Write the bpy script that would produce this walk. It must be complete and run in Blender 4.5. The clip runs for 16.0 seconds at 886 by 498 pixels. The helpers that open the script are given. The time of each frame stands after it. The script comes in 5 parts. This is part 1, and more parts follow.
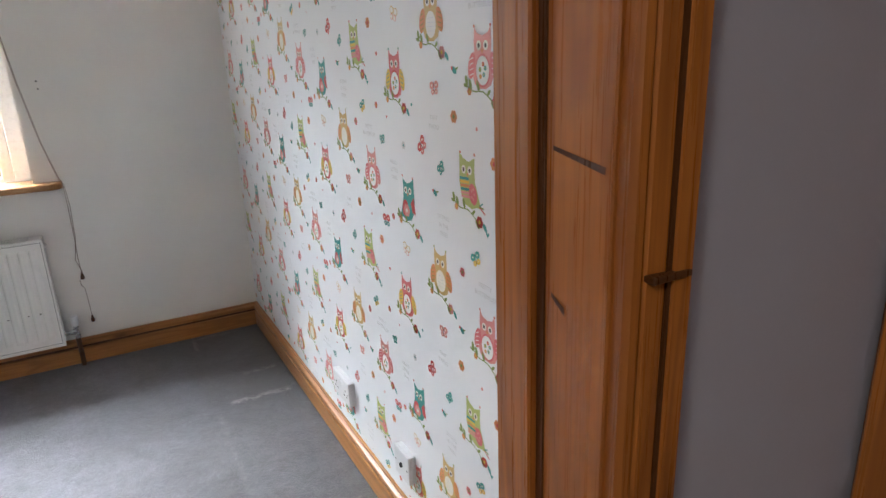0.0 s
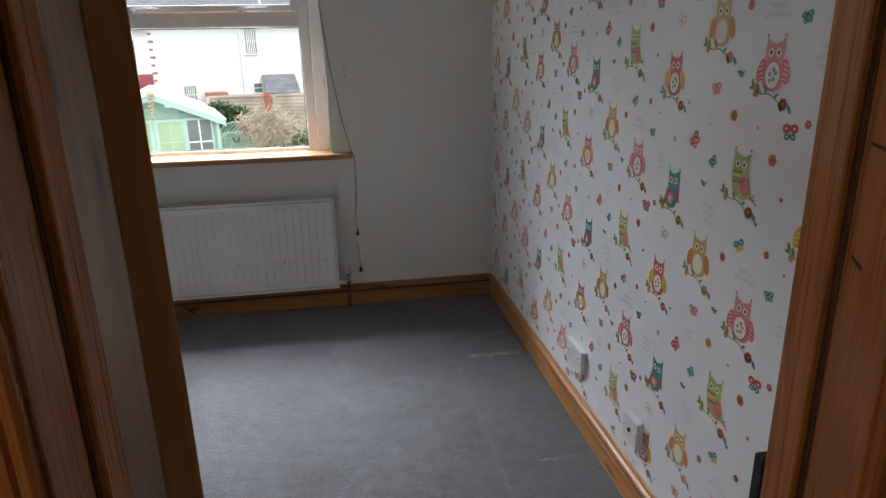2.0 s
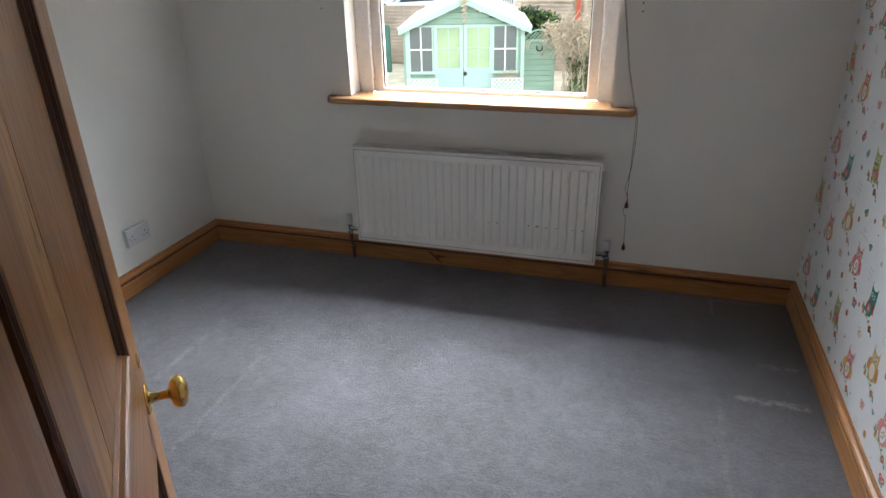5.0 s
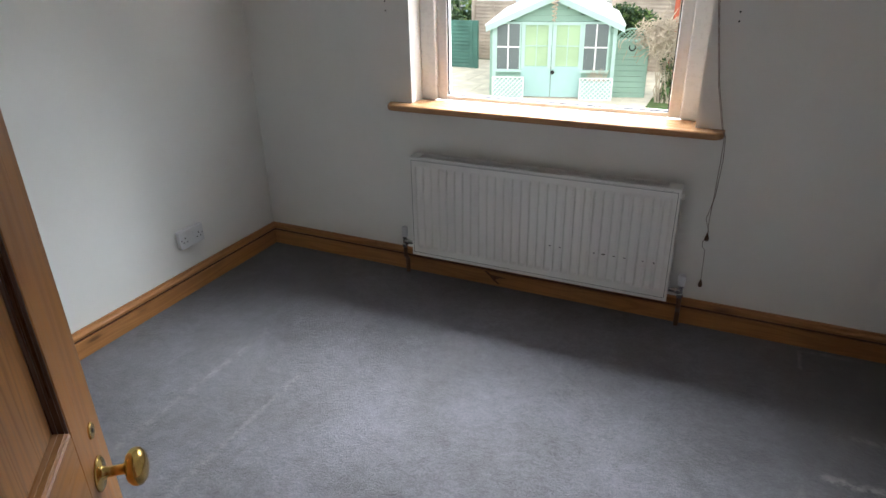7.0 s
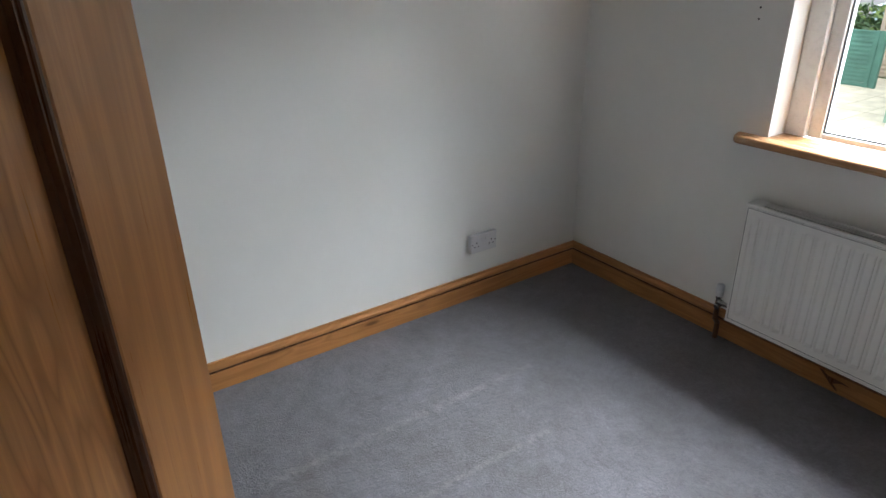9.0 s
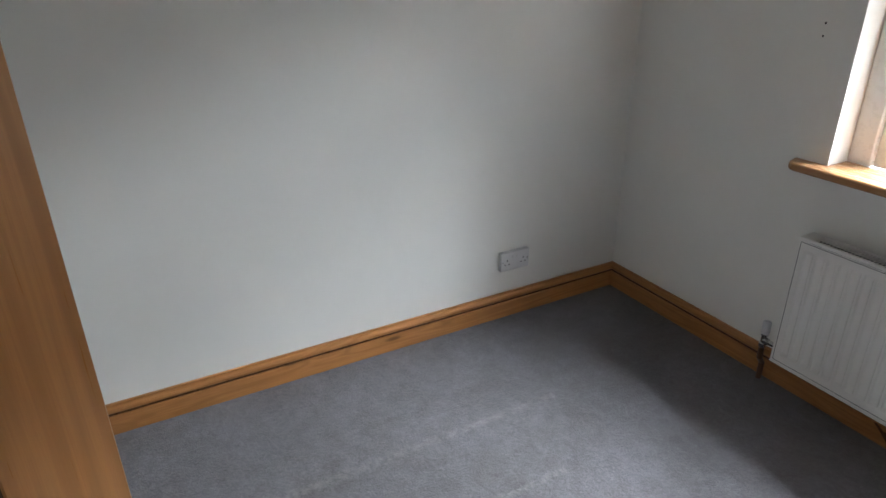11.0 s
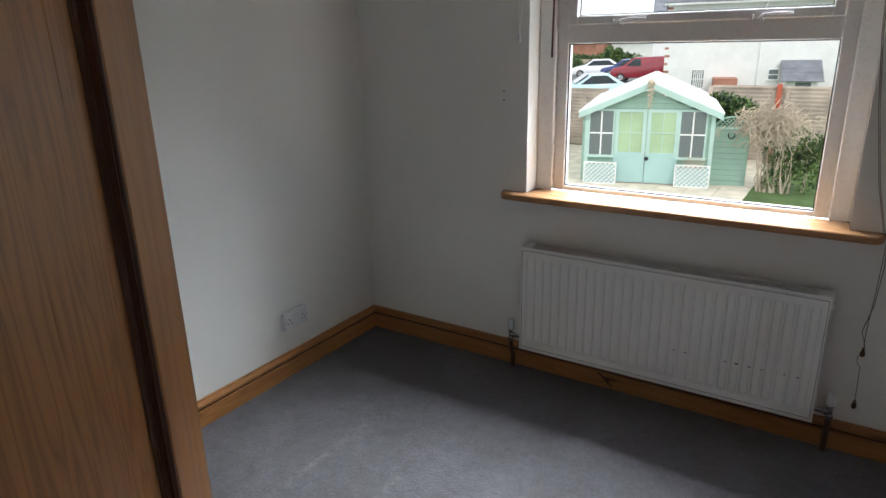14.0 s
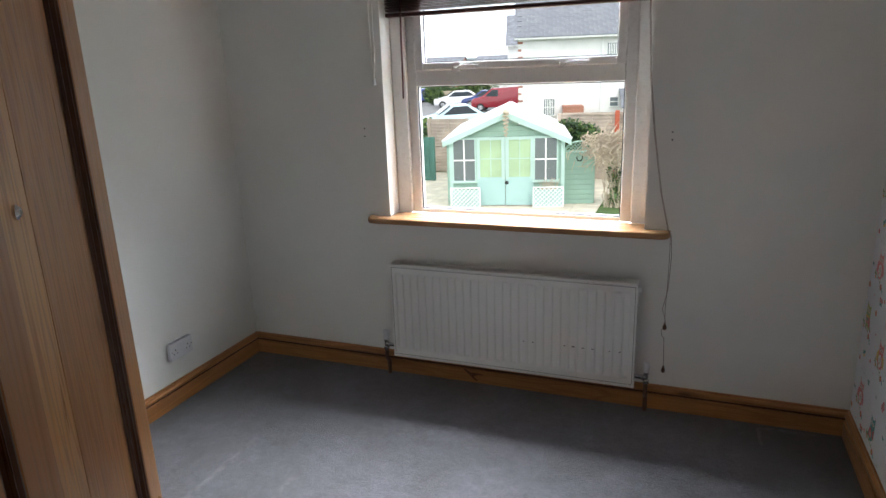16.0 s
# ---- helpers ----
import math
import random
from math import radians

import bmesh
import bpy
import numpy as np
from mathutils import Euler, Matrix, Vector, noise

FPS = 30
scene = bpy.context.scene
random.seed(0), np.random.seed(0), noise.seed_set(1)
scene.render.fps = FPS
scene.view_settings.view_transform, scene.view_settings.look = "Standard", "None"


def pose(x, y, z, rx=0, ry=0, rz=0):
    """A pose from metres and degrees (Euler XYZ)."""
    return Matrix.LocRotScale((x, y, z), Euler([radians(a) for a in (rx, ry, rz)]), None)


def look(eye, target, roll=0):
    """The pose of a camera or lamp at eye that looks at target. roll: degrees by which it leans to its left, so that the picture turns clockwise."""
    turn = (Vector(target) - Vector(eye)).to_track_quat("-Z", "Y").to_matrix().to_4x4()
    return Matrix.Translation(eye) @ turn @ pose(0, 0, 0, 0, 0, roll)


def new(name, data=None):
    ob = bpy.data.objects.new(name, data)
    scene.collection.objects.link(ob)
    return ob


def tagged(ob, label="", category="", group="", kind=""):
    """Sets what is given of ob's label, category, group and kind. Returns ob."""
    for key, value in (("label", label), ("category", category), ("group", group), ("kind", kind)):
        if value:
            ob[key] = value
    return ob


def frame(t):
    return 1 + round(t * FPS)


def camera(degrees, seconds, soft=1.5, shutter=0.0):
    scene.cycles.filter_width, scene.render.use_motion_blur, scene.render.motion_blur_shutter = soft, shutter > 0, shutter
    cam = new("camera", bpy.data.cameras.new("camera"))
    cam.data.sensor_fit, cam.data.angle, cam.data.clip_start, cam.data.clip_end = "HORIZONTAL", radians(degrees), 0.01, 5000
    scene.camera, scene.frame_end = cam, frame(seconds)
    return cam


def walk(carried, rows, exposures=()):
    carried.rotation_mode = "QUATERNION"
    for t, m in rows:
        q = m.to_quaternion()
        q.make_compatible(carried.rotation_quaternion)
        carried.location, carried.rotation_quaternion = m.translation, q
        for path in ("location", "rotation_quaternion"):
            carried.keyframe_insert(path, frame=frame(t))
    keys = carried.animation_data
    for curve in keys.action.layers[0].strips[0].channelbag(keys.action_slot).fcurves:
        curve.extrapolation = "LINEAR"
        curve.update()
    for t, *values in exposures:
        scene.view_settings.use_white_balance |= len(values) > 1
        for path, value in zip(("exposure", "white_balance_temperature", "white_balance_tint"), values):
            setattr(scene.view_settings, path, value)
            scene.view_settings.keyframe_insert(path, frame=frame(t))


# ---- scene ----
cam = camera(69.5, 16.0)
PATH = [
    (0, (-0.617, -3.232, 1.337), (0.289, -1.55, 0.745), -2.2),
    (0.5, (-0.689, -3.238, 1.339), (-0.047, -1.438, 0.75), -2.1),
    (1, (-0.759, -3.279, 1.33), (-0.33, -1.417, 0.74), -1.9),
    (1.5, (-0.805, -3.342, 1.349), (-0.46, -1.462, 0.759), -1.7),
    (2, (-0.837, -3.408, 1.362), (-0.531, -1.524, 0.766), -1.2),
    (2.5, (-0.807, -3.411, 1.367), (-0.547, -1.596, 0.568), -1.6),
    (3, (-0.767, -3.3, 1.42), (-0.552, -1.499, 0.578), -1.5),
    (3.5, (-0.745, -3.148, 1.455), (-0.538, -1.349, 0.606), -1.4),
    (4, (-0.749, -3.037, 1.471), (-0.734, -1.229, 0.615), -1.5),
    (4.5, (-0.741, -2.941, 1.476), (-1.133, -1.171, 0.631), -1.9),
    (7, (-0.705, -2.612, 1.502), (-1.487, -0.981, 0.65), -1.2),
    (7.5, (-0.778, -2.504, 1.489), (-1.812, -1.008, 0.658), -1.9),
    (8, (-0.824, -2.412, 1.484), (-2.124, -1.138, 0.656), -1.8),
    (8.5, (-0.85, -2.324, 1.455), (-2.293, -1.204, 0.639), -1.5),
    (9, (-0.876, -2.252, 1.49), (-2.384, -1.243, 0.648), -1.2),
    (9.5, (-0.885, -2.174, 1.493), (-2.44, -1.236, 0.655), -1.0),
    (12, (-0.934, -2.083, 1.523), (-2.533, -1.228, 0.679), -0.6),
    (12.5, (-0.929, -2.217, 1.527), (-2.325, -1.057, 0.687), -0.6),
    (13, (-0.916, -2.294, 1.519), (-2.168, -0.879, 0.86), -1.2),
    (13.5, (-0.85, -2.388, 1.506), (-1.973, -0.851, 0.892), -1.8),
    (14, (-0.889, -2.551, 1.511), (-1.928, -0.958, 0.891), -1.3),
    (14.5, (-0.828, -2.652, 1.514), (-1.79, -0.998, 0.932), -1.7),
    (15, (-0.805, -2.768, 1.542), (-1.609, -1.016, 1.009), -1.7),
    (15.5, (-0.756, -2.842, 1.562), (-1.453, -1.045, 1.029), -1.9),
    (16, (-0.693, -2.853, 1.562), (-1.401, -1.062, 1.022), -2.1),
]
EXPOSURE = [(0.0, 1.15), (0.5, 0.47), (1.0, 0.0), (1.5, -0.1), (2.0, -0.05), (2.5, 0.2), (3.0, 0.38), (3.5, 0.26), (4.0, 0.12), (4.5, 0.2), (7.0, 0.14), (9.0, 0.2), (12.5, 0.24), (13.0, -0.2), (13.5, -0.47), (14.0, -0.3), (14.5, -0.1), (15.0, 0.05), (16.0, 0.05)]
walk(cam, [(t, look(eye, target, roll)) for t, eye, target, roll in PATH], EXPOSURE)

# ---- light: overcast sky, soft sun, daylight over the window ----
world = bpy.data.worlds.new("overcast_sky")
scene.world = world
world.use_nodes = True
wn = world.node_tree.nodes
sky = wn.new("ShaderNodeTexSky")
sky.sky_type = "NISHITA"
sky.sun_disc = False
sky.sun_elevation, sky.sun_rotation = radians(50), radians(150)
sky.air_density, sky.dust_density, sky.ozone_density = 1.0, 6.0, 1.0
wash = wn.new("ShaderNodeMix")
wash.data_type = "RGBA"
wash.inputs[0].default_value = 0.85
wash.inputs[7].default_value = (18.0, 19.2, 20.5, 1)
world.node_tree.links.new(sky.outputs[0], wash.inputs[6])
world.node_tree.links.new(wash.outputs[2], wn["Background"].inputs[0])
wn["Background"].inputs[1].default_value = 0.125

sun = new("sun", bpy.data.lights.new("sun", "SUN"))
sun.data.energy, sun.data.angle, sun.data.color = 1.3, radians(14), (1.0, 0.96, 0.9)
sun.matrix_world = look((0, 0, 0), (-0.55, 0.35, -0.75))

daylight = new("window_daylight", bpy.data.lights.new("window_daylight", "AREA"))
daylight.data.shape, daylight.data.size, daylight.data.size_y = "RECTANGLE", 2.6, 1.3
daylight.data.energy, daylight.data.color = 700.0, (0.85, 0.925, 1.0)
daylight.matrix_world = look((-1.42, 1.45, 2.80), (-1.48, -0.9, 0.75))

# added unseen fill for the hall, no real ceiling fitting
hall_fill = new("hall_ceiling_lamp", bpy.data.lights.new("hall_ceiling_lamp", "AREA"))
hall_fill.data.shape, hall_fill.data.size = "DISK", 0.3
hall_fill.data.energy, hall_fill.data.color = 7.8, (1.0, 0.90, 0.80)
hall_fill.matrix_world = look((-1.6, -3.75, 2.3), (-1.6, -3.75, 0))

# ---- mesh helpers ----
def mesh_of(bm, name, mat, smooth=False):
    me = bpy.data.meshes.new(name)
    bmesh.ops.recalc_face_normals(bm, faces=bm.faces)
    bm.to_mesh(me)
    bm.free()
    for m in (mat if isinstance(mat, (list, tuple)) else [mat]):
        me.materials.append(m)
    if smooth:
        me.shade_smooth()
    return me


def part(name, bm, mat, parent=None, label="", smooth=False):
    ob = new(name, mesh_of(bm, name, mat, smooth))
    if parent is not None:
        ob.parent = parent
    if label:
        ob["label"] = label
    return ob


def thing(name, bm, mat, label, category, group="", kind="", smooth=False):
    return tagged(part(name, bm, mat, None, "", smooth), label, category, group, kind)


def hold(name, m, label, category, group="", kind=""):
    ob = new(name)
    ob.matrix_world = m
    ob.empty_display_size = 0.1
    return tagged(ob, label, category, group, kind)


def box(x0, x1, y0, y1, z0, z1, bevel=0.0, bm=None, seg=1):
    b = bmesh.new()
    bmesh.ops.create_cube(b, size=1)
    for v in b.verts:
        v.co = Vector(((x0 + x1) / 2 + v.co.x * (x1 - x0), (y0 + y1) / 2 + v.co.y * (y1 - y0), (z0 + z1) / 2 + v.co.z * (z1 - z0)))
    if bevel:
        bmesh.ops.bevel(b, geom=list(b.edges), offset=bevel, segments=seg, affect="EDGES", profile=0.5)
    return join(bm, b)


def join(bm, b):
    if bm is None:
        return b
    me = bpy.data.meshes.new("tmp")
    b.to_mesh(me)
    bm.from_mesh(me)
    b.free()
    bpy.data.meshes.remove(me)
    return bm


def sweep(profile, a, b, out, up=(0, 0, 1), bm=None, mitre_a=0.0, mitre_b=0.0):
    """A profile of (out, up) pairs run from a to b; mitre: how far the end shifts along the run per metre of out."""
    r = bmesh.new()
    a, b, out, up = Vector(a), Vector(b), Vector(out), Vector(up)
    d = (b - a).normalized()
    ra = [r.verts.new(a + out * p + up * q + d * p * mitre_a) for p, q in profile]
    rb = [r.verts.new(b + out * p + up * q - d * p * mitre_b) for p, q in profile]
    n = len(profile)
    for i in range(n):
        r.faces.new((ra[i], ra[(i + 1) % n], rb[(i + 1) % n], rb[i]))
    r.faces.new(ra)
    r.faces.new(rb[::-1])
    return join(bm, r)


def tube(points, radius, sides=8, bm=None, taper=None):
    r = bmesh.new()
    pts = [Vector(p) for p in points]
    rings = []
    for i, p in enumerate(pts):
        d = (pts[min(i + 1, len(pts) - 1)] - pts[max(i - 1, 0)]).normalized()
        s = d.cross(Vector((0.31, 0.82, 0.47))).normalized()
        u = d.cross(s)
        rad = radius if taper is None else radius + (taper - radius) * i / (len(pts) - 1)
        rings.append([r.verts.new(p + (s * math.cos(k * math.tau / sides) + u * math.sin(k * math.tau / sides)) * rad) for k in range(sides)])
    for a, b in zip(rings, rings[1:]):
        for k in range(sides):
            r.faces.new((a[k], a[(k + 1) % sides], b[(k + 1) % sides], b[k]))
    r.faces.new(rings[0][::-1])
    r.faces.new(rings[-1])
    return join(bm, r)


def lathe(profile, m, sides=20, bm=None):
    """A turned shape: (radius, height) pairs round the z axis of m."""
    r = bmesh.new()
    rings = [[r.verts.new(m @ Vector((q * math.cos(k * math.tau / sides), q * math.sin(k * math.tau / sides), h))) for k in range(sides)] for q, h in profile]
    for a, b in zip(rings, rings[1:]):
        for k in range(sides):
            r.faces.new((a[k], a[(k + 1) % sides], b[(k + 1) % sides], b[k]))
    r.faces.new(rings[0][::-1])
    r.faces.new(rings[-1])
    return join(bm, r)


def slab_with_hole(x0, x1, z0, z1, hx0, hx1, hz0, hz1, y0, y1):
    """A wall in the x-z plane with one opening through it."""
    b = box(x0, hx0, y0, y1, z0, z1)
    box(hx1, x1, y0, y1, z0, z1, bm=b)
    if hz0 > z0:
        box(hx0, hx1, y0, y1, z0, hz0, bm=b)
    box(hx0, hx1, y0, y1, hz1, z1, bm=b)
    return b


# ---- materials ----
def material(name, colour, rough=0.5, metal=0.0):
    m = bpy.data.materials.new(name)
    m.use_nodes = True
    p = m.node_tree.nodes["Principled BSDF"]
    p.inputs["Base Color"].default_value = (*colour, 1)
    p.inputs["Roughness"].default_value = rough
    p.inputs["Metallic"].default_value = metal
    return m


class Nodes:
    """Short hand for building a material's node tree."""

    def __init__(self, m):
        self.t, self.p = m.node_tree, m.node_tree.nodes["Principled BSDF"]
        self.coord = self.t.nodes.new("ShaderNodeTexCoord").outputs["Object"]

    def link(self, a, b):
        self.t.links.new(a, b)

    def mapped(self, scale, at=(0, 0, 0), src=None):
        n = self.t.nodes.new("ShaderNodeMapping")
        n.inputs["Scale"].default_value, n.inputs["Location"].default_value = scale, at
        self.link(src or self.coord, n.inputs["Vector"])
        return n.outputs[0]

    def noise(self, vec, scale, detail=4, rough=0.55, distortion=0.0):
        n = self.t.nodes.new("ShaderNodeTexNoise")
        n.inputs["Scale"].default_value, n.inputs["Detail"].default_value = scale, detail
        n.inputs["Roughness"].default_value, n.inputs["Distortion"].default_value = rough, distortion
        self.link(vec, n.inputs["Vector"])
        return n.outputs[0]

    def ramp(self, fac, stops):
        n = self.t.nodes.new("ShaderNodeValToRGB")
        while len(n.color_ramp.elements) < len(stops):
            n.color_ramp.elements.new(0.5)
        for e, (pos, col) in zip(n.color_ramp.elements, stops):
            e.position, e.color = pos, (*col, 1) if len(col) == 3 else col
        self.link(fac, n.inputs[0])
        return n.outputs[0]

    def mix(self, fac, a, b, kind="MIX"):
        n = self.t.nodes.new("ShaderNodeMix")
        n.data_type, n.blend_type = "RGBA", kind
        for value, i in ((fac, 0), (a, 6), (b, 7)):
            if isinstance(value, (int, float)):
                n.inputs[i].default_value = value
            elif isinstance(value, tuple):
                n.inputs[i].default_value = (*value, 1)
            else:
                self.link(value, n.inputs[i])
        return n.outputs[2]

    def maths(self, op, a, b=0.0, c=0.0):
        n = self.t.nodes.new("ShaderNodeMath")
        n.operation = op
        for i, value in enumerate((a, b, c)):
            if isinstance(value, (int, float)):
                n.inputs[i].default_value = value
            else:
                self.link(value, n.inputs[i])
        return n.outputs[0]

    def bump(self, height, strength, distance):
        n = self.t.nodes.new("ShaderNodeBump")
        n.inputs["Strength"].default_value, n.inputs["Distance"].default_value = strength, distance
        self.link(height, n.inputs["Height"])
        self.link(n.outputs[0], self.p.inputs["Normal"])

    def axes(self):
        n = self.t.nodes.new("ShaderNodeSeparateXYZ")
        self.link(self.coord, n.inputs[0])
        return n.outputs


def painted(name, colour, rough=0.6, grain=220.0, depth=0.0006, spread=0.06):
    m = material(name, colour, rough)
    n = Nodes(m)
    big = n.noise(n.coord, 1.7, 5)
    dark = tuple(c * (1 - spread) for c in colour)
    n.link(n.ramp(big, [(0.35, dark), (0.65, colour)]), n.p.inputs["Base Color"])
    fine = n.noise(n.coord, grain, 2)
    n.bump(fine, 0.35, depth)
    n.link(n.ramp(fine, [(0.3, (rough - 0.06,) * 3), (0.7, (rough + 0.06,) * 3)]), n.p.inputs["Roughness"])
    return m


def wood(name, light, dark, axis, rough=0.35, knots=True, seed=0.0, flame=False):
    """Varnished softwood with its grain along one axis of the object."""
    m = material(name, light, rough)
    n = Nodes(m)

    def run(along, across):
        return {"x": (along, across, across), "y": (across, along, across), "z": (across, across, along)}[axis]
    wander = n.noise(n.mapped(run(0.7, 3.0), (seed, seed * 1.7, seed * 0.6)), 1.0, 2, 0.5)
    v = n.mapped(run(1.3, 20.0) if flame else run(0.5, 14.0), (seed, seed * 1.7, seed * 0.6))
    warped = n.t.nodes.new("ShaderNodeVectorMath")
    warped.operation = "ADD"
    n.link(v, warped.inputs[0])
    sh = n.t.nodes.new("ShaderNodeCombineXYZ")
    for k in range(3):
        n.link(n.maths("MULTIPLY", wander, 2.6), sh.inputs[k])
    n.link(sh.outputs[0], warped.inputs[1])
    bands = n.noise(warped.outputs[0], 1.0, 2, 0.6)
    rings = n.maths("ABSOLUTE", n.maths("SUBTRACT", n.maths("FRACT", n.maths("MULTIPLY", bands, 9.0 if flame else 7.0)), 0.5))
    fibre = n.noise(n.mapped(run(5.0, 240.0)), 1.0, 3, 0.6)
    broad = n.noise(n.mapped(run(0.8, 2.2), (seed * 2, seed, seed)), 1.0, 3, 0.5)
    half = tuple((a + b) / 2 for a, b in zip(dark, light))
    low = dark if flame else tuple((a * 2 + b) / 3 for a, b in zip(dark, light))
    col = n.ramp(rings, [(0.0, low), (0.14, half), (0.36, light)])
    col = n.mix(n.maths("MULTIPLY", n.ramp(fibre, [(0.40, (1, 1, 1)), (0.62, (0, 0, 0))]), 0.42), col, dark)
    col = n.mix(0.25 if flame else 0.42, col, n.ramp(broad, [(0.32, half), (0.68, tuple(min(1.0, c * 1.18) for c in light))]))
    if knots:
        vo = n.t.nodes.new("ShaderNodeTexVoronoi")
        vo.inputs["Scale"].default_value = 1.0
        n.link(n.mapped(run(2.6, 10.0), (seed + 3.3, seed + 1.1, seed)), vo.inputs["Vector"])
        spot = n.ramp(vo.outputs["Distance"], [(0.06, (1, 1, 1)), (0.12, (0.25, 0.25, 0.25)), (0.2, (0, 0, 0))])
        col = n.mix(n.maths("MULTIPLY", spot, 0.8), col, tuple(c * 0.4 for c in dark))
    n.link(col, n.p.inputs["Base Color"])
    n.link(n.ramp(fibre, [(0.3, (rough - 0.08,) * 3), (0.7, (rough + 0.12,) * 3)]), n.p.inputs["Roughness"])
    n.bump(n.maths("ADD", fibre, n.maths("MULTIPLY", rings, 0.5)), 0.3, 0.0005)
    return m


PINE, PINE_DARK = (0.45, 0.205, 0.068), (0.17, 0.064, 0.017)
ORANGE, ORANGE_DARK = (0.50, 0.175, 0.028), (0.17, 0.046, 0.008)
pine_x = wood("pine_along_x", PINE, PINE_DARK, "x")
pine_y = wood("pine_along_y", PINE, PINE_DARK, "y", seed=4.0)
pine_z = wood("orange_pine_upright", ORANGE, ORANGE_DARK, "z", 0.3, seed=9.0)
door_wood_z = wood("door_pine_upright", (0.45, 0.205, 0.066), (0.22, 0.085, 0.022), "z", seed=2.0)
door_wood_x = wood("door_pine_level", (0.45, 0.205, 0.066), (0.22, 0.085, 0.022), "x", seed=6.0)
flame_wood = wood("flame_figured_pine", (0.62, 0.33, 0.12), (0.28, 0.11, 0.03), "z", seed=11.0, knots=False, flame=True)
panel_wood = wood("door_panel_pine", (0.47, 0.215, 0.068), (0.24, 0.095, 0.025), "z", seed=5.0, knots=False, flame=True)
# very dark brown: knots, acorns, upright mouldings, groove strips, shade strip beside stops
dark_brown_wood = wood("dark_brown_moulding", (0.10, 0.035, 0.010), (0.04, 0.014, 0.005), "z", 0.3, False)
wall_paint = painted("cream_wall_paint", (0.81, 0.80, 0.765), 0.62)
# bluish grey holds the shade of the dim hall in the wall colour
hall_paint = painted("shade_tinted_hall_paint", (0.46, 0.48, 0.55), 0.6)
white_gloss = painted("white_gloss_paint", (0.80, 0.80, 0.79), 0.3, 60.0, 0.0008, 0.04)
radiator_white = painted("radiator_enamel", (0.80, 0.79, 0.76), 0.34, 90.0, 0.0003, 0.04)
plastic_white = material("white_plastic", (0.66, 0.66, 0.67), 0.45)
black = material("black_iron", (0.012, 0.012, 0.013), 0.45)
hole_dark = material("socket_hole", (0.02, 0.02, 0.02), 0.7)
brass = material("brass", (0.72, 0.48, 0.16), 0.22, 1.0)
chrome = material("chrome", (0.62, 0.62, 0.62), 0.2, 1.0)
ceiling_paint = painted("white_ceiling_paint", (0.84, 0.84, 0.83), 0.7)


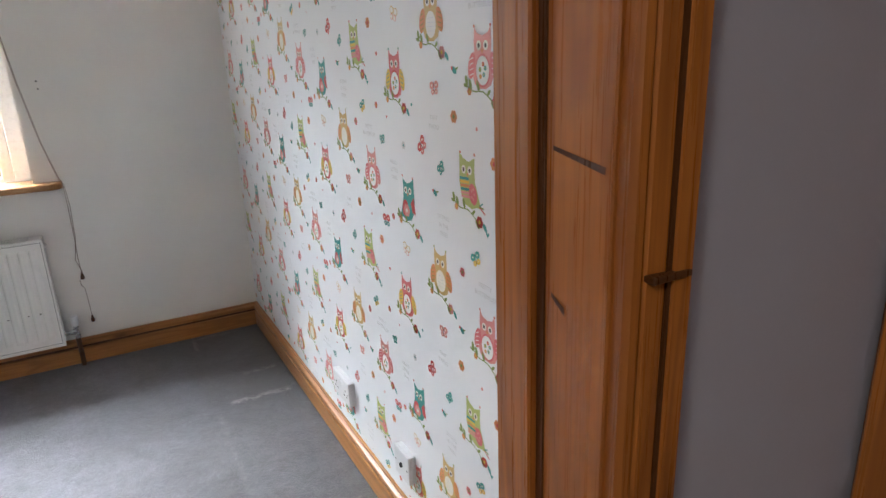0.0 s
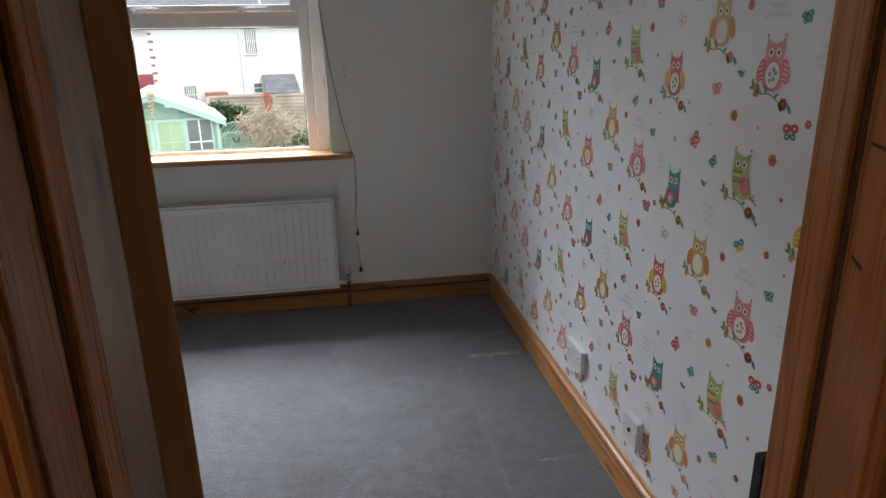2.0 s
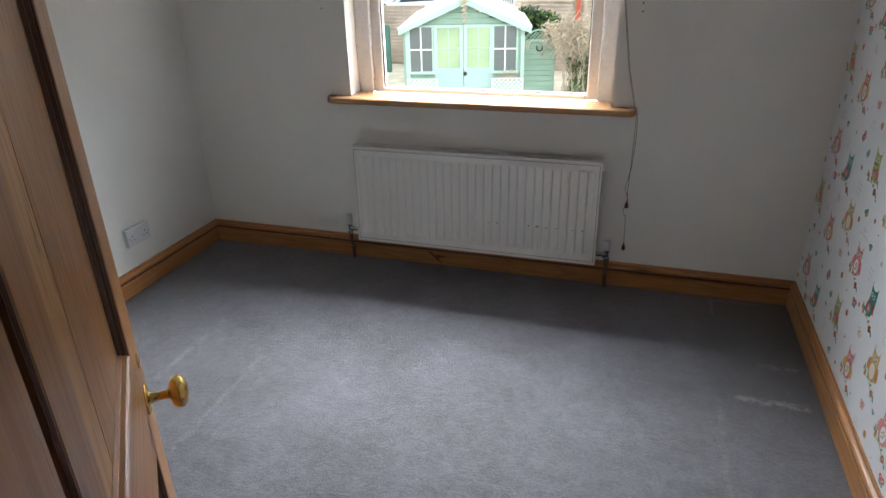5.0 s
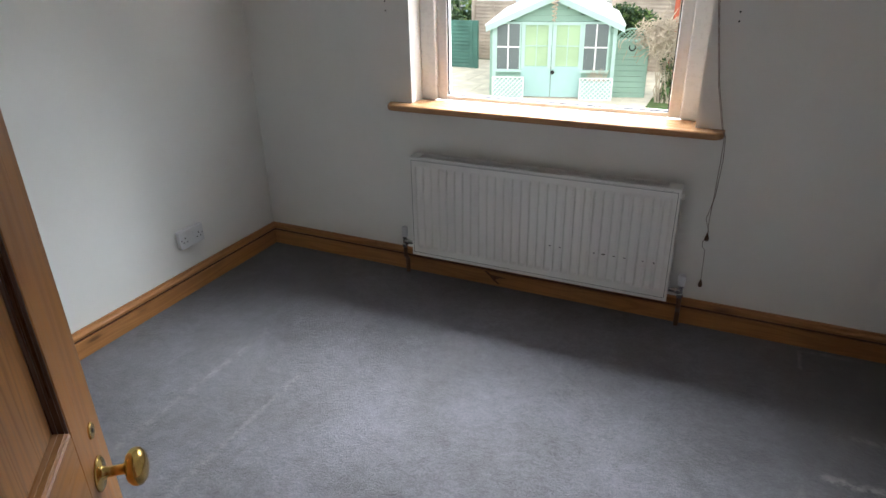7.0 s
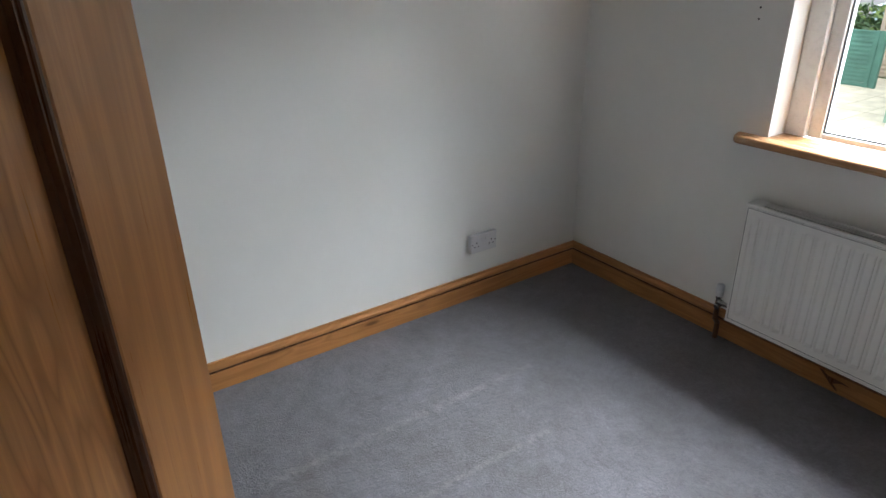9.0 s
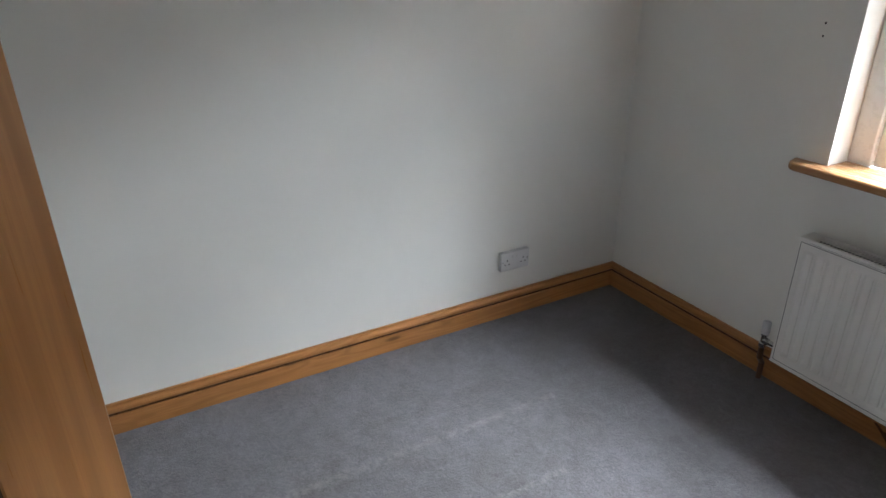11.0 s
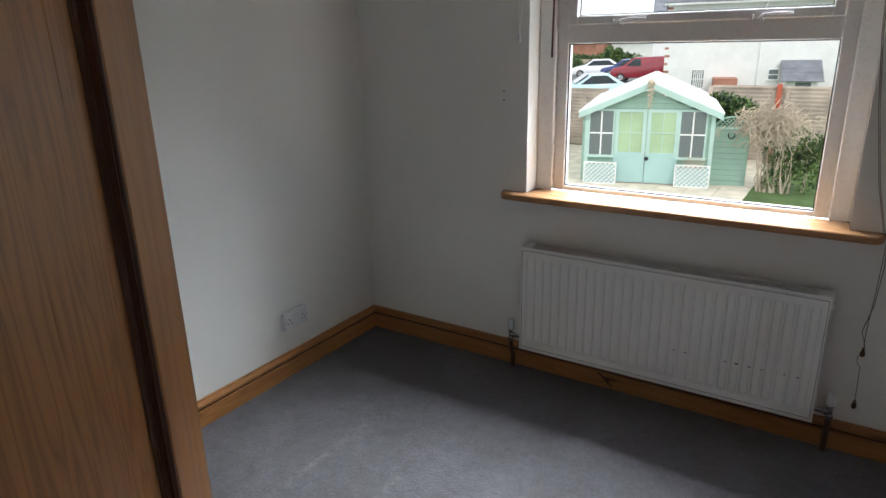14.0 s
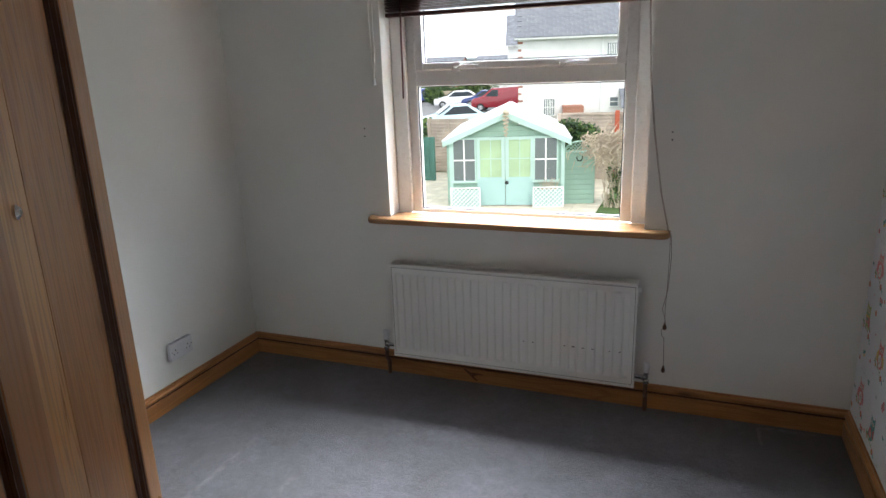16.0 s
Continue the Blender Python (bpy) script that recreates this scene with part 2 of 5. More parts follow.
def carpet_material():
    m = material("grey_carpet", (0.2, 0.19, 0.19), 0.95)
    n = Nodes(m)
    x, y, z = n.axes()
    tuft = n.noise(n.coord, 170.0, 3, 0.75)
    clump = n.noise(n.coord, 70.0, 4, 0.7)
    cloud = n.noise(n.coord, 3.0, 6, 0.65)
    smear = n.noise(n.mapped((9.0, 3.0, 1.0)), 1.6, 5, 0.7)
    ragged = n.noise(n.coord, 38.0, 3, 0.7)

    def zone(x0, x1, y0, y1, soft):
        def edge(v, a, b):
            up = n.t.nodes.new("ShaderNodeMapRange")
            up.interpolation_type = "SMOOTHSTEP"
            n.link(v, up.inputs[0])
            up.inputs[1].default_value, up.inputs[2].default_value = a, b
            return up.outputs[0]
        ax = n.maths("MULTIPLY", edge(x, x0 - soft, x0 + soft), edge(x, x1 + soft, x1 - soft))
        ay = n.maths("MULTIPLY", edge(y, y0 - soft, y0 + soft), edge(y, y1 + soft, y1 - soft))
        return n.maths("MULTIPLY", ax, ay)
    col = n.ramp(tuft, [(0.30, (0.070, 0.067, 0.074)), (0.70, (0.188, 0.179, 0.197))])
    col = n.mix(0.45, col, n.ramp(clump, [(0.36, (0.077, 0.073, 0.081)), (0.64, (0.174, 0.166, 0.182))]))
    col = n.mix(1.0, col, n.ramp(cloud, [(0.36, (0.80, 0.785, 0.76)), (0.62, (1.10, 1.10, 1.12))]), "MULTIPLY")
    mottle = n.noise(n.coord, 19.0, 5, 0.7)
    col = n.mix(1.0, col, n.ramp(mottle, [(0.36, (0.82, 0.82, 0.82)), (0.62, (1.10, 1.10, 1.10))]), "MULTIPLY")
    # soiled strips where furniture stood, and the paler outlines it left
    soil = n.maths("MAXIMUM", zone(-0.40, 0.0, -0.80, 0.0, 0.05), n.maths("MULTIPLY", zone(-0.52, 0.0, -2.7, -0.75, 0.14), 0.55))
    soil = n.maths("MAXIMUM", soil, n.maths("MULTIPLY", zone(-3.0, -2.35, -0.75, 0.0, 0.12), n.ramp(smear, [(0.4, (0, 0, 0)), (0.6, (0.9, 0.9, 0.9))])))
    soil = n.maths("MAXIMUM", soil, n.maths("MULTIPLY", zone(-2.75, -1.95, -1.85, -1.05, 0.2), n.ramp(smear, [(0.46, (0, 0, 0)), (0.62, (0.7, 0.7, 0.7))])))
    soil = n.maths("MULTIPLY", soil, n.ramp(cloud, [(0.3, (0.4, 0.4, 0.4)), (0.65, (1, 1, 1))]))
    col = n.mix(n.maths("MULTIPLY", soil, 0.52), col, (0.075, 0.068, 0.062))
    lines = zone(-0.30, -0.06, -0.80, -0.765, 0.012)
    for zn in ((-0.35, -0.335, -0.20, -0.02, 0.006), (-0.34, -0.12, -0.055, -0.04, 0.008), (-0.23, -0.05, -1.600, -1.590, 0.004), (-0.37, -0.355, -2.2, -0.85, 0.014), (-0.20, -0.06, -0.56, -0.54, 0.012), (-2.45, -2.42, -1.9, -0.8, 0.014), (-2.12, -2.10, -1.7, -1.0, 0.01)):
        lines = n.maths("MAXIMUM", lines, n.maths("MULTIPLY", zone(*zn), 0.35 if zn[3] - zn[2] > 0.6 else 0.7))
    lines = n.maths("MULTIPLY", lines, n.ramp(ragged, [(0.40, (0, 0, 0)), (0.58, (1, 1, 1))]))
    col = n.mix(n.maths("MULTIPLY", lines, 0.7), col, (0.33, 0.31, 0.29))
    n.link(col, n.p.inputs["Base Color"])
    n.p.inputs["Sheen Weight"].default_value = 0.2
    n.bump(n.maths("ADD", tuft, n.maths("MULTIPLY", clump, 0.9)), 1.0, 0.006)
    return m


carpet = carpet_material()

# ---- the room ----
XL, XR, YW, YD, HALL = -3.02, 0.0, 0.0, -2.787, -2.915
CEIL = 2.4
WX0, WX1, WZ0, WZ1 = -2.10, -0.865, 0.825, 2.06
DX0, DX1, DZ1 = -1.086, -0.318, 2.03

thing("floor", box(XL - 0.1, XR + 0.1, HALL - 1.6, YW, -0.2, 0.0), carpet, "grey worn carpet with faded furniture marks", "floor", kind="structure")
thing("wall_window", slab_with_hole(XL - 0.1, XR + 0.1, -0.2, 2.6, WX0, WX1, WZ0, WZ1, 0.0, 0.28), wall_paint, "cream painted wall round the window", "wall", kind="structure")
thing("wall_left", box(XL - 0.1, XL, YD, YW, -0.2, 2.6), wall_paint, "plain cream painted wall", "wall", kind="structure")
thing("wall_right", box(XR, XR + 0.1, YD, YW, -0.2, 2.6), painted("wallpaper_ground", (0.78, 0.79, 0.815), 0.42), "white wallpaper ground with a light sheen", "wall", kind="structure")
thing("wall_door", slab_with_hole(XL - 0.1, 1.2, -0.2, 2.6, DX0 - 0.03, DX1 + 0.03, -0.2, DZ1 + 0.03, HALL + 0.004, YD), [wall_paint], "cream painted wall with the doorway", "wall", kind="structure")
b = slab_with_hole(XL - 0.1, 0.07, 0.0, 2.6, DX0 - 0.03, DX1 + 0.03, 0.0, DZ1 + 0.03, HALL, HALL + 0.004)
thing("wall_hall_near", b, hall_paint, "hall side of the door wall, bluish shade in its grey paint", "wall", kind="structure")
thing("wall_hall_end", box(0.07, 0.17, -4.5, HALL, -0.2, 2.6), hall_paint, "end wall of the hall, bluish shade in its grey paint", "wall", kind="structure")
thing("wall_hall_far", box(XL - 0.1, 0.17, -4.6, -4.5, -0.2, 2.6), hall_paint, "hall wall, bluish shade in its grey paint", "wall", kind="structure")
thing("wall_hall_left", box(XL - 0.2, XL - 0.1, -4.5, HALL, -0.2, 2.6), hall_paint, "hall wall, bluish shade in its grey paint", "wall", kind="structure")
thing("ceiling", box(XL - 0.1, XR + 0.2, -4.6, 0.28, CEIL, CEIL + 0.2), ceiling_paint, "plain white ceiling", "ceiling", kind="structure")

# ---- skirting ----
SKIRT = [(0, 0), (0.02, 0), (0.02, 0.073), (0.012, 0.0745), (0.012, 0.0845), (0.018, 0.0865), (0.0205, 0.091), (0.021, 0.098), (0.018, 0.104), (0.012, 0.108), (0.008, 0.110), (0.008, 0.118), (0, 0.118)]
thing("baseboard_window", sweep(SKIRT, (XL, YW, 0), (XR, YW, 0), (0, -1, 0), mitre_a=1, mitre_b=1), pine_x, "varnished pine skirting board with a moulded top", "skirting board", kind="structure")
thing("baseboard_left", sweep(SKIRT, (XL, YD, 0), (XL, YW, 0), (1, 0, 0), mitre_b=1), pine_y, "varnished pine skirting board with a moulded top", "skirting board", kind="structure")
thing("baseboard_right", sweep(SKIRT, (XR, YD, 0), (XR, YW, 0), (-1, 0, 0), mitre_b=1), pine_y, "varnished pine skirting board with a moulded top", "skirting board", kind="structure")

# dark brown strip lying in each skirting groove
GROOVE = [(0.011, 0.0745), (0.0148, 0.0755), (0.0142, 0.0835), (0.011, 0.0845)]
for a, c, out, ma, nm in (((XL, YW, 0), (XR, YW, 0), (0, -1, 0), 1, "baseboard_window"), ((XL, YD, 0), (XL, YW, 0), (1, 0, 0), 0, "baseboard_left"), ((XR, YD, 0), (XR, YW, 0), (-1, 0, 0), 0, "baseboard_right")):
    part("varnished_groove", sweep(GROOVE, a, c, out, mitre_a=ma, mitre_b=1), dark_brown_wood, bpy.data.objects[nm], "dark strip along the groove")

b = bmesh.new()
for pts in (((-1.725, 0.071), (-1.700, 0.050), (-1.680, 0.030), (-1.655, 0.012), (-1.645, 0.012), (-1.668, 0.034), (-1.690, 0.056), (-1.712, 0.073)), ((-1.690, 0.056), (-1.668, 0.034), (-1.645, 0.046), (-1.610, 0.050), (-1.640, 0.055))):
    b.faces.new([b.verts.new((x, -0.0212, z)) for x, z in pts])
part("knot_streak", b, dark_brown_wood, bpy.data.objects["baseboard_window"], "dark branching knot in the pine")

# ---- doorway ----
def door_frame():
    top = hold("door_frame", pose(0, 0, 0), "orange varnished pine door frame with moulded architraves", "door frame", kind="structure")
    for side, x in (("left", DX0), ("right", DX1)):
        s = 1 if side == "right" else -1
        part("lining", box(min(x, x + s * 0.028), max(x, x + s * 0.028), HALL - 0.004, YD + 0.002, 0, DZ1, 0.0015), pine_z, top)
        part("door_stop", box(min(x, x - s * 0.010), max(x, x - s * 0.010), -2.839, -2.789, 0, DZ1, 0.002), pine_z, top)
        # dark strip added for the shade against the side of the stop
        part("varnished_groove", box(min(x, x - s * 0.002), max(x, x - s * 0.002), -2.848, -2.8392, 0, DZ1), dark_brown_wood, top, "dark strip standing in for the shade beside the stop")
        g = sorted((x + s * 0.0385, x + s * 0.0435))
        part("varnished_groove", box(g[0], g[1], HALL - 0.0215, HALL - 0.008, 0, DZ1 + 0.06), dark_brown_wood, top, "dark strip in the architrave moulding")
        prof = [(0, 0.004), (0, 0.014), (0.006, 0.018), (0.016, 0.0185), (0.020, 0.0145), (0.024, 0.0185), (0.046, 0.020), (0.050, 0.016), (0.054, 0.024), (0.074, 0.026), (0.078, 0.022), (0.078, 0.004)]
        prof = [(a * 0.72, o) for a, o in prof]
        part("architrave", sweep(prof, (x + s * 0.004, HALL, 0), (x + s * 0.004, HALL, DZ1 + 0.07), (s, 0, 0), (0, -1, 0)), pine_z, top)
        part("architrave", sweep([(a, min(o, 0.016)) for a, o in prof], (x + s * 0.012, YD, 0), (x + s * 0.012, YD, DZ1 + 0.07), (s, 0, 0), (0, 1, 0)), pine_z, top)
    lining = [o for o in top.children if o.name.startswith("lining")][-1]
    for y0, y1, za, zb, h in ((-2.912, -2.856, 1.256, 1.266, 0.005), (-2.872, -2.856, 1.140, 1.150, 0.006)):
        b = bmesh.new()
        f = [b.verts.new((DX1 - 0.0006, y, z)) for y, z in ((y1, zb + h * 0.3), (y1, zb - h * 0.4), ((y0 + y1) / 2, (za + zb) / 2 - h * 0.5), (y0, za - h * 0.6), (y0, za + h * 0.5), ((y0 + y1) / 2, (za + zb) / 2 + h * 0.35))]
        b.faces.new(f)
        part("knot_streak", b, dark_brown_wood, lining, "dark knot in the pine")
    b = box(DX1 + 0.020, DX1 + 0.058, HALL - 0.0264, HALL - 0.012, 1.178, 1.184, 0.001)
    part("knot_streak", b, dark_brown_wood, lining, "dark knot in the pine")
    part("head_lining", box(DX0, DX1, HALL - 0.004, YD + 0.004, DZ1, DZ1 + 0.028), pine_x, top)
    return top



door_frame()
frame2 = hold("door_frame", pose(0, 0, 0), "orange varnished pine door frame at the end of the hall", "door frame", kind="structure")
part("architrave", box(0.046, 0.07, -3.0, -2.922, 0, 2.08, 0.004), pine_z, frame2)
part("architrave", box(0.046, 0.07, -3.84, -3.762, 0, 2.08, 0.004), pine_z, frame2)
part("head_architrave", box(0.046, 0.07, -3.762, -3.0, 2.002, 2.08, 0.004), pine_x, frame2)
part("closed_door", box(0.060, 0.07, -3.758, -3.004, 0.005, 1.998), door_wood_z, frame2)


def door(angle):
    """Four-panel pine door; x runs from the hinges, y = 0 is the room face, y = -0.044 the hall face."""
    W, H, T = 0.752, 1.985, 0.044
    top = hold("door_1", pose(-1.060, -2.735, 0.012, 0, 0, angle), "open varnished pine four-panel door with a brass knob", "door", kind="structure")
    ST, M0, M1 = 0.112, 0.150, 0.228
    rails = [(0, 0.21), (0.72, 0.913), (1.885, H)]
    part("stile", box(0, ST, -T, 0, 0, H, 0.002), door_wood_z, top)
    part("stile", box(W - ST, W, -T, 0, 0, H, 0.002), door_wood_z, top)
    for z0, z1 in rails:
        part("rail", box(ST, W - ST, -T, 0, z0, z1, 0.001), door_wood_x, top)
    for z0, z1 in ((0.21, 0.72), (0.913, 1.885)):
        part("muntin", box(M0, M1, -T, 0, z0, z1, 0.001), door_wood_z, top)
        for x0, x1 in ((ST, M0), (M1, W - ST)):
            seam = x0 + 0.148
            panel = part("panel", box(seam, x1, -T / 2 - 0.006, -T / 2 + 0.006, z0, z1) if x0 == M1 else box(x0, x1, -T / 2 - 0.006, -T / 2 + 0.006, z0, z1), panel_wood, top)
            if x0 == M1:
                part("panel_board", box(x0, seam, -T / 2 - 0.0055, -T / 2 + 0.0055, z0, z1), flame_wood, panel, "pale flame-figured pine board")
            for y, s in ((-T, 1), (0.0, -1)):
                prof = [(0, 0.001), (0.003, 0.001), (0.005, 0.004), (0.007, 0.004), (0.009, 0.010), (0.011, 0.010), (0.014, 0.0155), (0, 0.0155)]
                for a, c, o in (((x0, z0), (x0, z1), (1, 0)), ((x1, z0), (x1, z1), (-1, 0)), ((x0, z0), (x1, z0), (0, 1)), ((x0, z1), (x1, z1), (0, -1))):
                    part("moulding", sweep(prof, (a[0], y, a[1]), (c[0], y, c[1]), (o[0], 0, o[1]), (0, s, 0), mitre_a=1, mitre_b=1), dark_brown_wood if o[0] else door_wood_x, panel)
    # knob and keyhole on both faces
    for y, s in ((-T, -1), (0.0, 1)):
        m = Matrix.Translation((W - 0.062, y, 0.795)) @ pose(0, 0, 0, -90 * s, 0, 0)
        k = part("door_knob", lathe([(0.027, 0), (0.027, 0.002), (0.024, 0.004), (0.011, 0.005), (0.010, 0.008), (0.008, 0.012), (0.008, 0.034), (0.012, 0.037), (0.022, 0.040), (0.0275, 0.046), (0.029, 0.052), (0.0275, 0.058), (0.021, 0.064), (0.010, 0.067), (0.001, 0.068)], m, 28), brass, top, "oval polished brass knob", True)
        m2 = Matrix.Translation((W - 0.045, y, 0.862)) @ pose(0, 0, 0, -90 * s, 0, 0)
        e = part("keyhole_plate", lathe([(0.013, 0), (0.013, 0.0015), (0.011, 0.003), (0.001, 0.003)], m2, 20), brass, top, "small brass keyhole plate")
        part("keyhole", lathe([(0.004, 0.003), (0.004, 0.0034), (0.0005, 0.0035)], m2, 10), hole_dark, e)
    return top


door(131.2)


# ---- window ----
def window():
    top = hold("window_1", pose(0, 0, 0), "white painted window with an opening top light", "window", kind="structure")
    y0, y1 = 0.105, 0.175
    gx0, gx1, gz0, gz1 = -1.975, -0.985, 0.878, 1.487
    fz0, fz1 = 1.597, 1.99
    part("frame_side", box(WX0, gx0 - 0.05, y0, y1, WZ0 + 0.03, WZ1, 0.004), white_gloss, top)
    part("frame_side", box(gx1 + 0.05, WX1, y0, y1, WZ0 + 0.03, WZ1, 0.004), white_gloss, top)
    part("frame_inner", box(gx0 - 0.05, gx0, y0 + 0.02, y1, WZ0 + 0.03, WZ1, 0.004), white_gloss, top)
    part("frame_inner", box(gx1, gx1 + 0.05, y0 + 0.02, y1, WZ0 + 0.03, WZ1, 0.004), white_gloss, top)
    part("bottom_rail", box(gx0, gx1, y0 + 0.02, y1, WZ0 + 0.03, gz0, 0.004), white_gloss, top)
    part("transom", box(gx0, gx1, y0 + 0.012, y1, gz1, fz0 - 0.030, 0.004), white_gloss, top)
    part("head", box(gx0, gx1, y0 + 0.012, y1, fz1 + 0.026, WZ1, 0.004), white_gloss, top)
    sash = part("top_light", box(gx0 - 0.003, gx0 + 0.042, y0 + 0.002, y1 - 0.01, fz0 - 0.036, fz1 + 0.03, 0.004), white_gloss, top)
    part("sash_side", box(gx1 - 0.036, gx1 + 0.003, y0 + 0.002, y1 - 0.01, fz0 - 0.036, fz1 + 0.03, 0.004), white_gloss, sash)
    part("sash_rail", box(gx0 + 0.042, gx1 - 0.036, y0 + 0.002, y1 - 0.01, fz0 - 0.036, fz0, 0.004), white_gloss, sash)
    part("sash_rail", box(gx0 + 0.042, gx1 - 0.036, y0 + 0.002, y1 - 0.01, fz1, fz1 + 0.03, 0.004), white_gloss, sash)
    for z0, z1, x0, x1 in ((gz0, gz1, gx0, gx1), (fz0, fz1, gx0 + 0.042, gx1 - 0.036)):
        p = part("pane", box(x0, x1, 0.140, 0.144, z0, z1), glass, top)
        p.visible_shadow = False
        for a in ((x0, x0 + 0.004, z0, z1), (x1 - 0.004, x1, z0, z1), (x0 + 0.004, x1 - 0.004, z0, z0 + 0.004), (x0 + 0.004, x1 - 0.004, z1 - 0.004, z1)):
            part("gasket", box(a[0], a[1], 0.132, 0.140, a[2], a[3]), black, p)
    return top


glass = material("window_glass", (1, 1, 1), 0.0)
glass.node_tree.nodes["Principled BSDF"].inputs["Transmission Weight"].default_value = 1.0
glass.node_tree.nodes["Principled BSDF"].inputs["IOR"].default_value = 1.1
window()


def window_board():
    b = bmesh.new()
    x0, x1, front, r = -2.212, -0.757, -0.064, 0.04
    plan = [(WX0, 0.105), (WX0, 0.0), (x0, 0.0)]
    plan += [(x0 + r - r * math.cos(a * math.pi / 12), front + r - r * math.sin(a * math.pi / 12)) for a in range(7)]
    plan += [(x1 - r + r * math.sin(a * math.pi / 12), front + r - r * math.cos(a * math.pi / 12)) for a in range(7)]
    plan += [(x1, 0.0), (WX1, 0.0), (WX1, 0.105)]
    low = [b.verts.new((x, y, 0.827)) for x, y in plan]
    f = b.faces.new(low)
    up = bmesh.ops.extrude_face_region(b, geom=[f])
    for v in up["geom"]:
        if isinstance(v, bmesh.types.BMVert):
            v.co.z = 0.857
    nose = [e for e in b.edges if all(v.co.y < -0.001 for v in e.verts) and abs(e.verts[0].co.z - e.verts[1].co.z) < 1e-5]
    bmesh.ops.bevel(b, geom=nose, offset=0.010, segments=4, affect="EDGES", profile=0.5)
    return b


sill_wood = wood("window_board_pine", (0.46, 0.25, 0.12), (0.24, 0.11, 0.04), "x", 0.22, seed=7.0)
thing("window_sill", window_board(), sill_wood, "varnished pine window board with a rounded nose", "window sill", kind="structure")


def window_stays():
    for x in (-1.765, -1.255):
        s = hold("window_stay", pose(x, 0.105, 1.552), "white painted casement stay with peg on the window rail", "window stay", "window stays")
        part("peg_plate", box(-0.022, 0.022, -0.004, 0.002, 0, 0.012, 0.001), plastic_white, s)
        part("peg", lathe([(0.004, 0), (0.004, 0.012), (0.006, 0.014), (0.003, 0.018)], pose(-0.012, -0.006, 0.008), 10), chrome, s, "small metal peg")
        part("arm", tube([(0.008, -0.006, 0.010), (0.02, -0.011, 0.024), (0.05, -0.012, 0.027), (0.115, -0.010, 0.026)], 0.0045, 8), plastic_white, s)


window_stays()


# ---- radiator ----
def radiator():
    x0, x1, z0, z1, yf, yb = -2.075, -0.873, 0.140, 0.634, -0.100, -0.038
    top = hold("radiator", pose(0, 0, 0), "white fluted double panel radiator with chipped paint", "radiator")
    b = bmesh.new()
    n, cols = 29, []
    pitch = (x1 - x0 - 0.05) / n
    xs = [(x0, 0), (x0 + 0.018, 0)]
    for i in range(n):
        c = x0 + 0.025 + pitch * (i + 0.5)
        xs += [(c - pitch * 0.40, 0), (c - pitch * 0.30, 0.75), (c - pitch * 0.18, 1), (c + pitch * 0.18, 1), (c + pitch * 0.30, 0.75), (c + pitch * 0.40, 0)]
    xs += [(x1 - 0.018, 0), (x1, 0)]
    zs = [(z0, 0), (z0 + 0.034, 0), (z0 + 0.048, 1), (z1 - 0.055, 1), (z1 - 0.040, 0), (z1 - 0.012, 0)]
    rows = [[b.verts.new((x, yf + 0.0055 * d * e, z)) for x, d in xs] for z, e in zs]
    for r, q in zip(rows, rows[1:]):
        for i in range(len(xs) - 1):
            b.faces.new((r[i], r[i + 1], q[i + 1], q[i]))
    part("front_panel", b, radiator_white, top)
    part("frame_edge", sweep([(0, 0), (0.006, 0), (0.006, 0.02), (0, 0.02)], (x0 - 0.001, yf - 0.001, z0 - 0.006), (x1 + 0.001, yf - 0.001, z0 - 0.006), (0, 0, 1), (0, 1, 0)), radiator_white, top)
    part("back_panel", box(x0 + 0.01, x1 - 0.01, yb, yb + 0.012, z0, z1 - 0.012, 0.003), radiator_white, top)
    for x in (x0, x1):
        s = 1 if x == x0 else -1
        part("side_panel", box(min(x, x + s * 0.0015), max(x, x + s * 0.0015), yf, yb + 0.012, z0 + 0.0, z1, 0.0005), radiator_white, top)
    grille = part("top_grille", box(x0, x1, yf, yf + 0.012, z1 - 0.012, z1, 0.002), radiator_white, top)
    part("grille_edge", box(x0, x1, yb, yb + 0.012, z1 - 0.012, z1, 0.002), radiator_white, grille)
    part("grille_end", box(x0, x0 + 0.05, yf + 0.012, yb, z1 - 0.008, z1, 0.001), radiator_white, grille)
    part("grille_end", box(x1 - 0.05, x1, yf + 0.012, yb, z1 - 0.008, z1, 0.001), radiator_white, grille)
    slot = mesh_of(box(-0.0012, 0.0012, yf + 0.012, yb, z1 - 0.0035, z1 - 0.001), "grille_bar", radiator_white)
    for i in range(93):
        o = new("grille_bar", slot)
        o.location.x = x0 + 0.05 + (x1 - x0 - 0.1) * (i + 0.5) / 93
        o.parent = grille
    # near-black block stands in for the deep shade below the grille
    part("convector", box(x0 + 0.03, x1 - 0.03, yf + 0.02, yb - 0.004, z0 + 0.02, z1 - 0.016), hole_dark, top, "black block for the shade in the gap between the panels")
    for a in ((x0 + 0.009, x0 + 0.0105, z0 + 0.008, z1 - 0.016), (x1 - 0.0105, x1 - 0.009, z0 + 0.008, z1 - 0.016), (x0 + 0.0105, x1 - 0.0105, z0 + 0.008, z0 + 0.0095), (x0 + 0.0105, x1 - 0.0105, z1 - 0.0175, z1 - 0.016)):
        part("panel_seam", box(a[0], a[1], yf - 0.0004, yf + 0.002, a[2], a[3]), hole_dark, top, "dark seam round the front panel")
    chip = material("chipped_paint", (0.08, 0.07, 0.06), 0.7)
    rnd = random.Random(4)
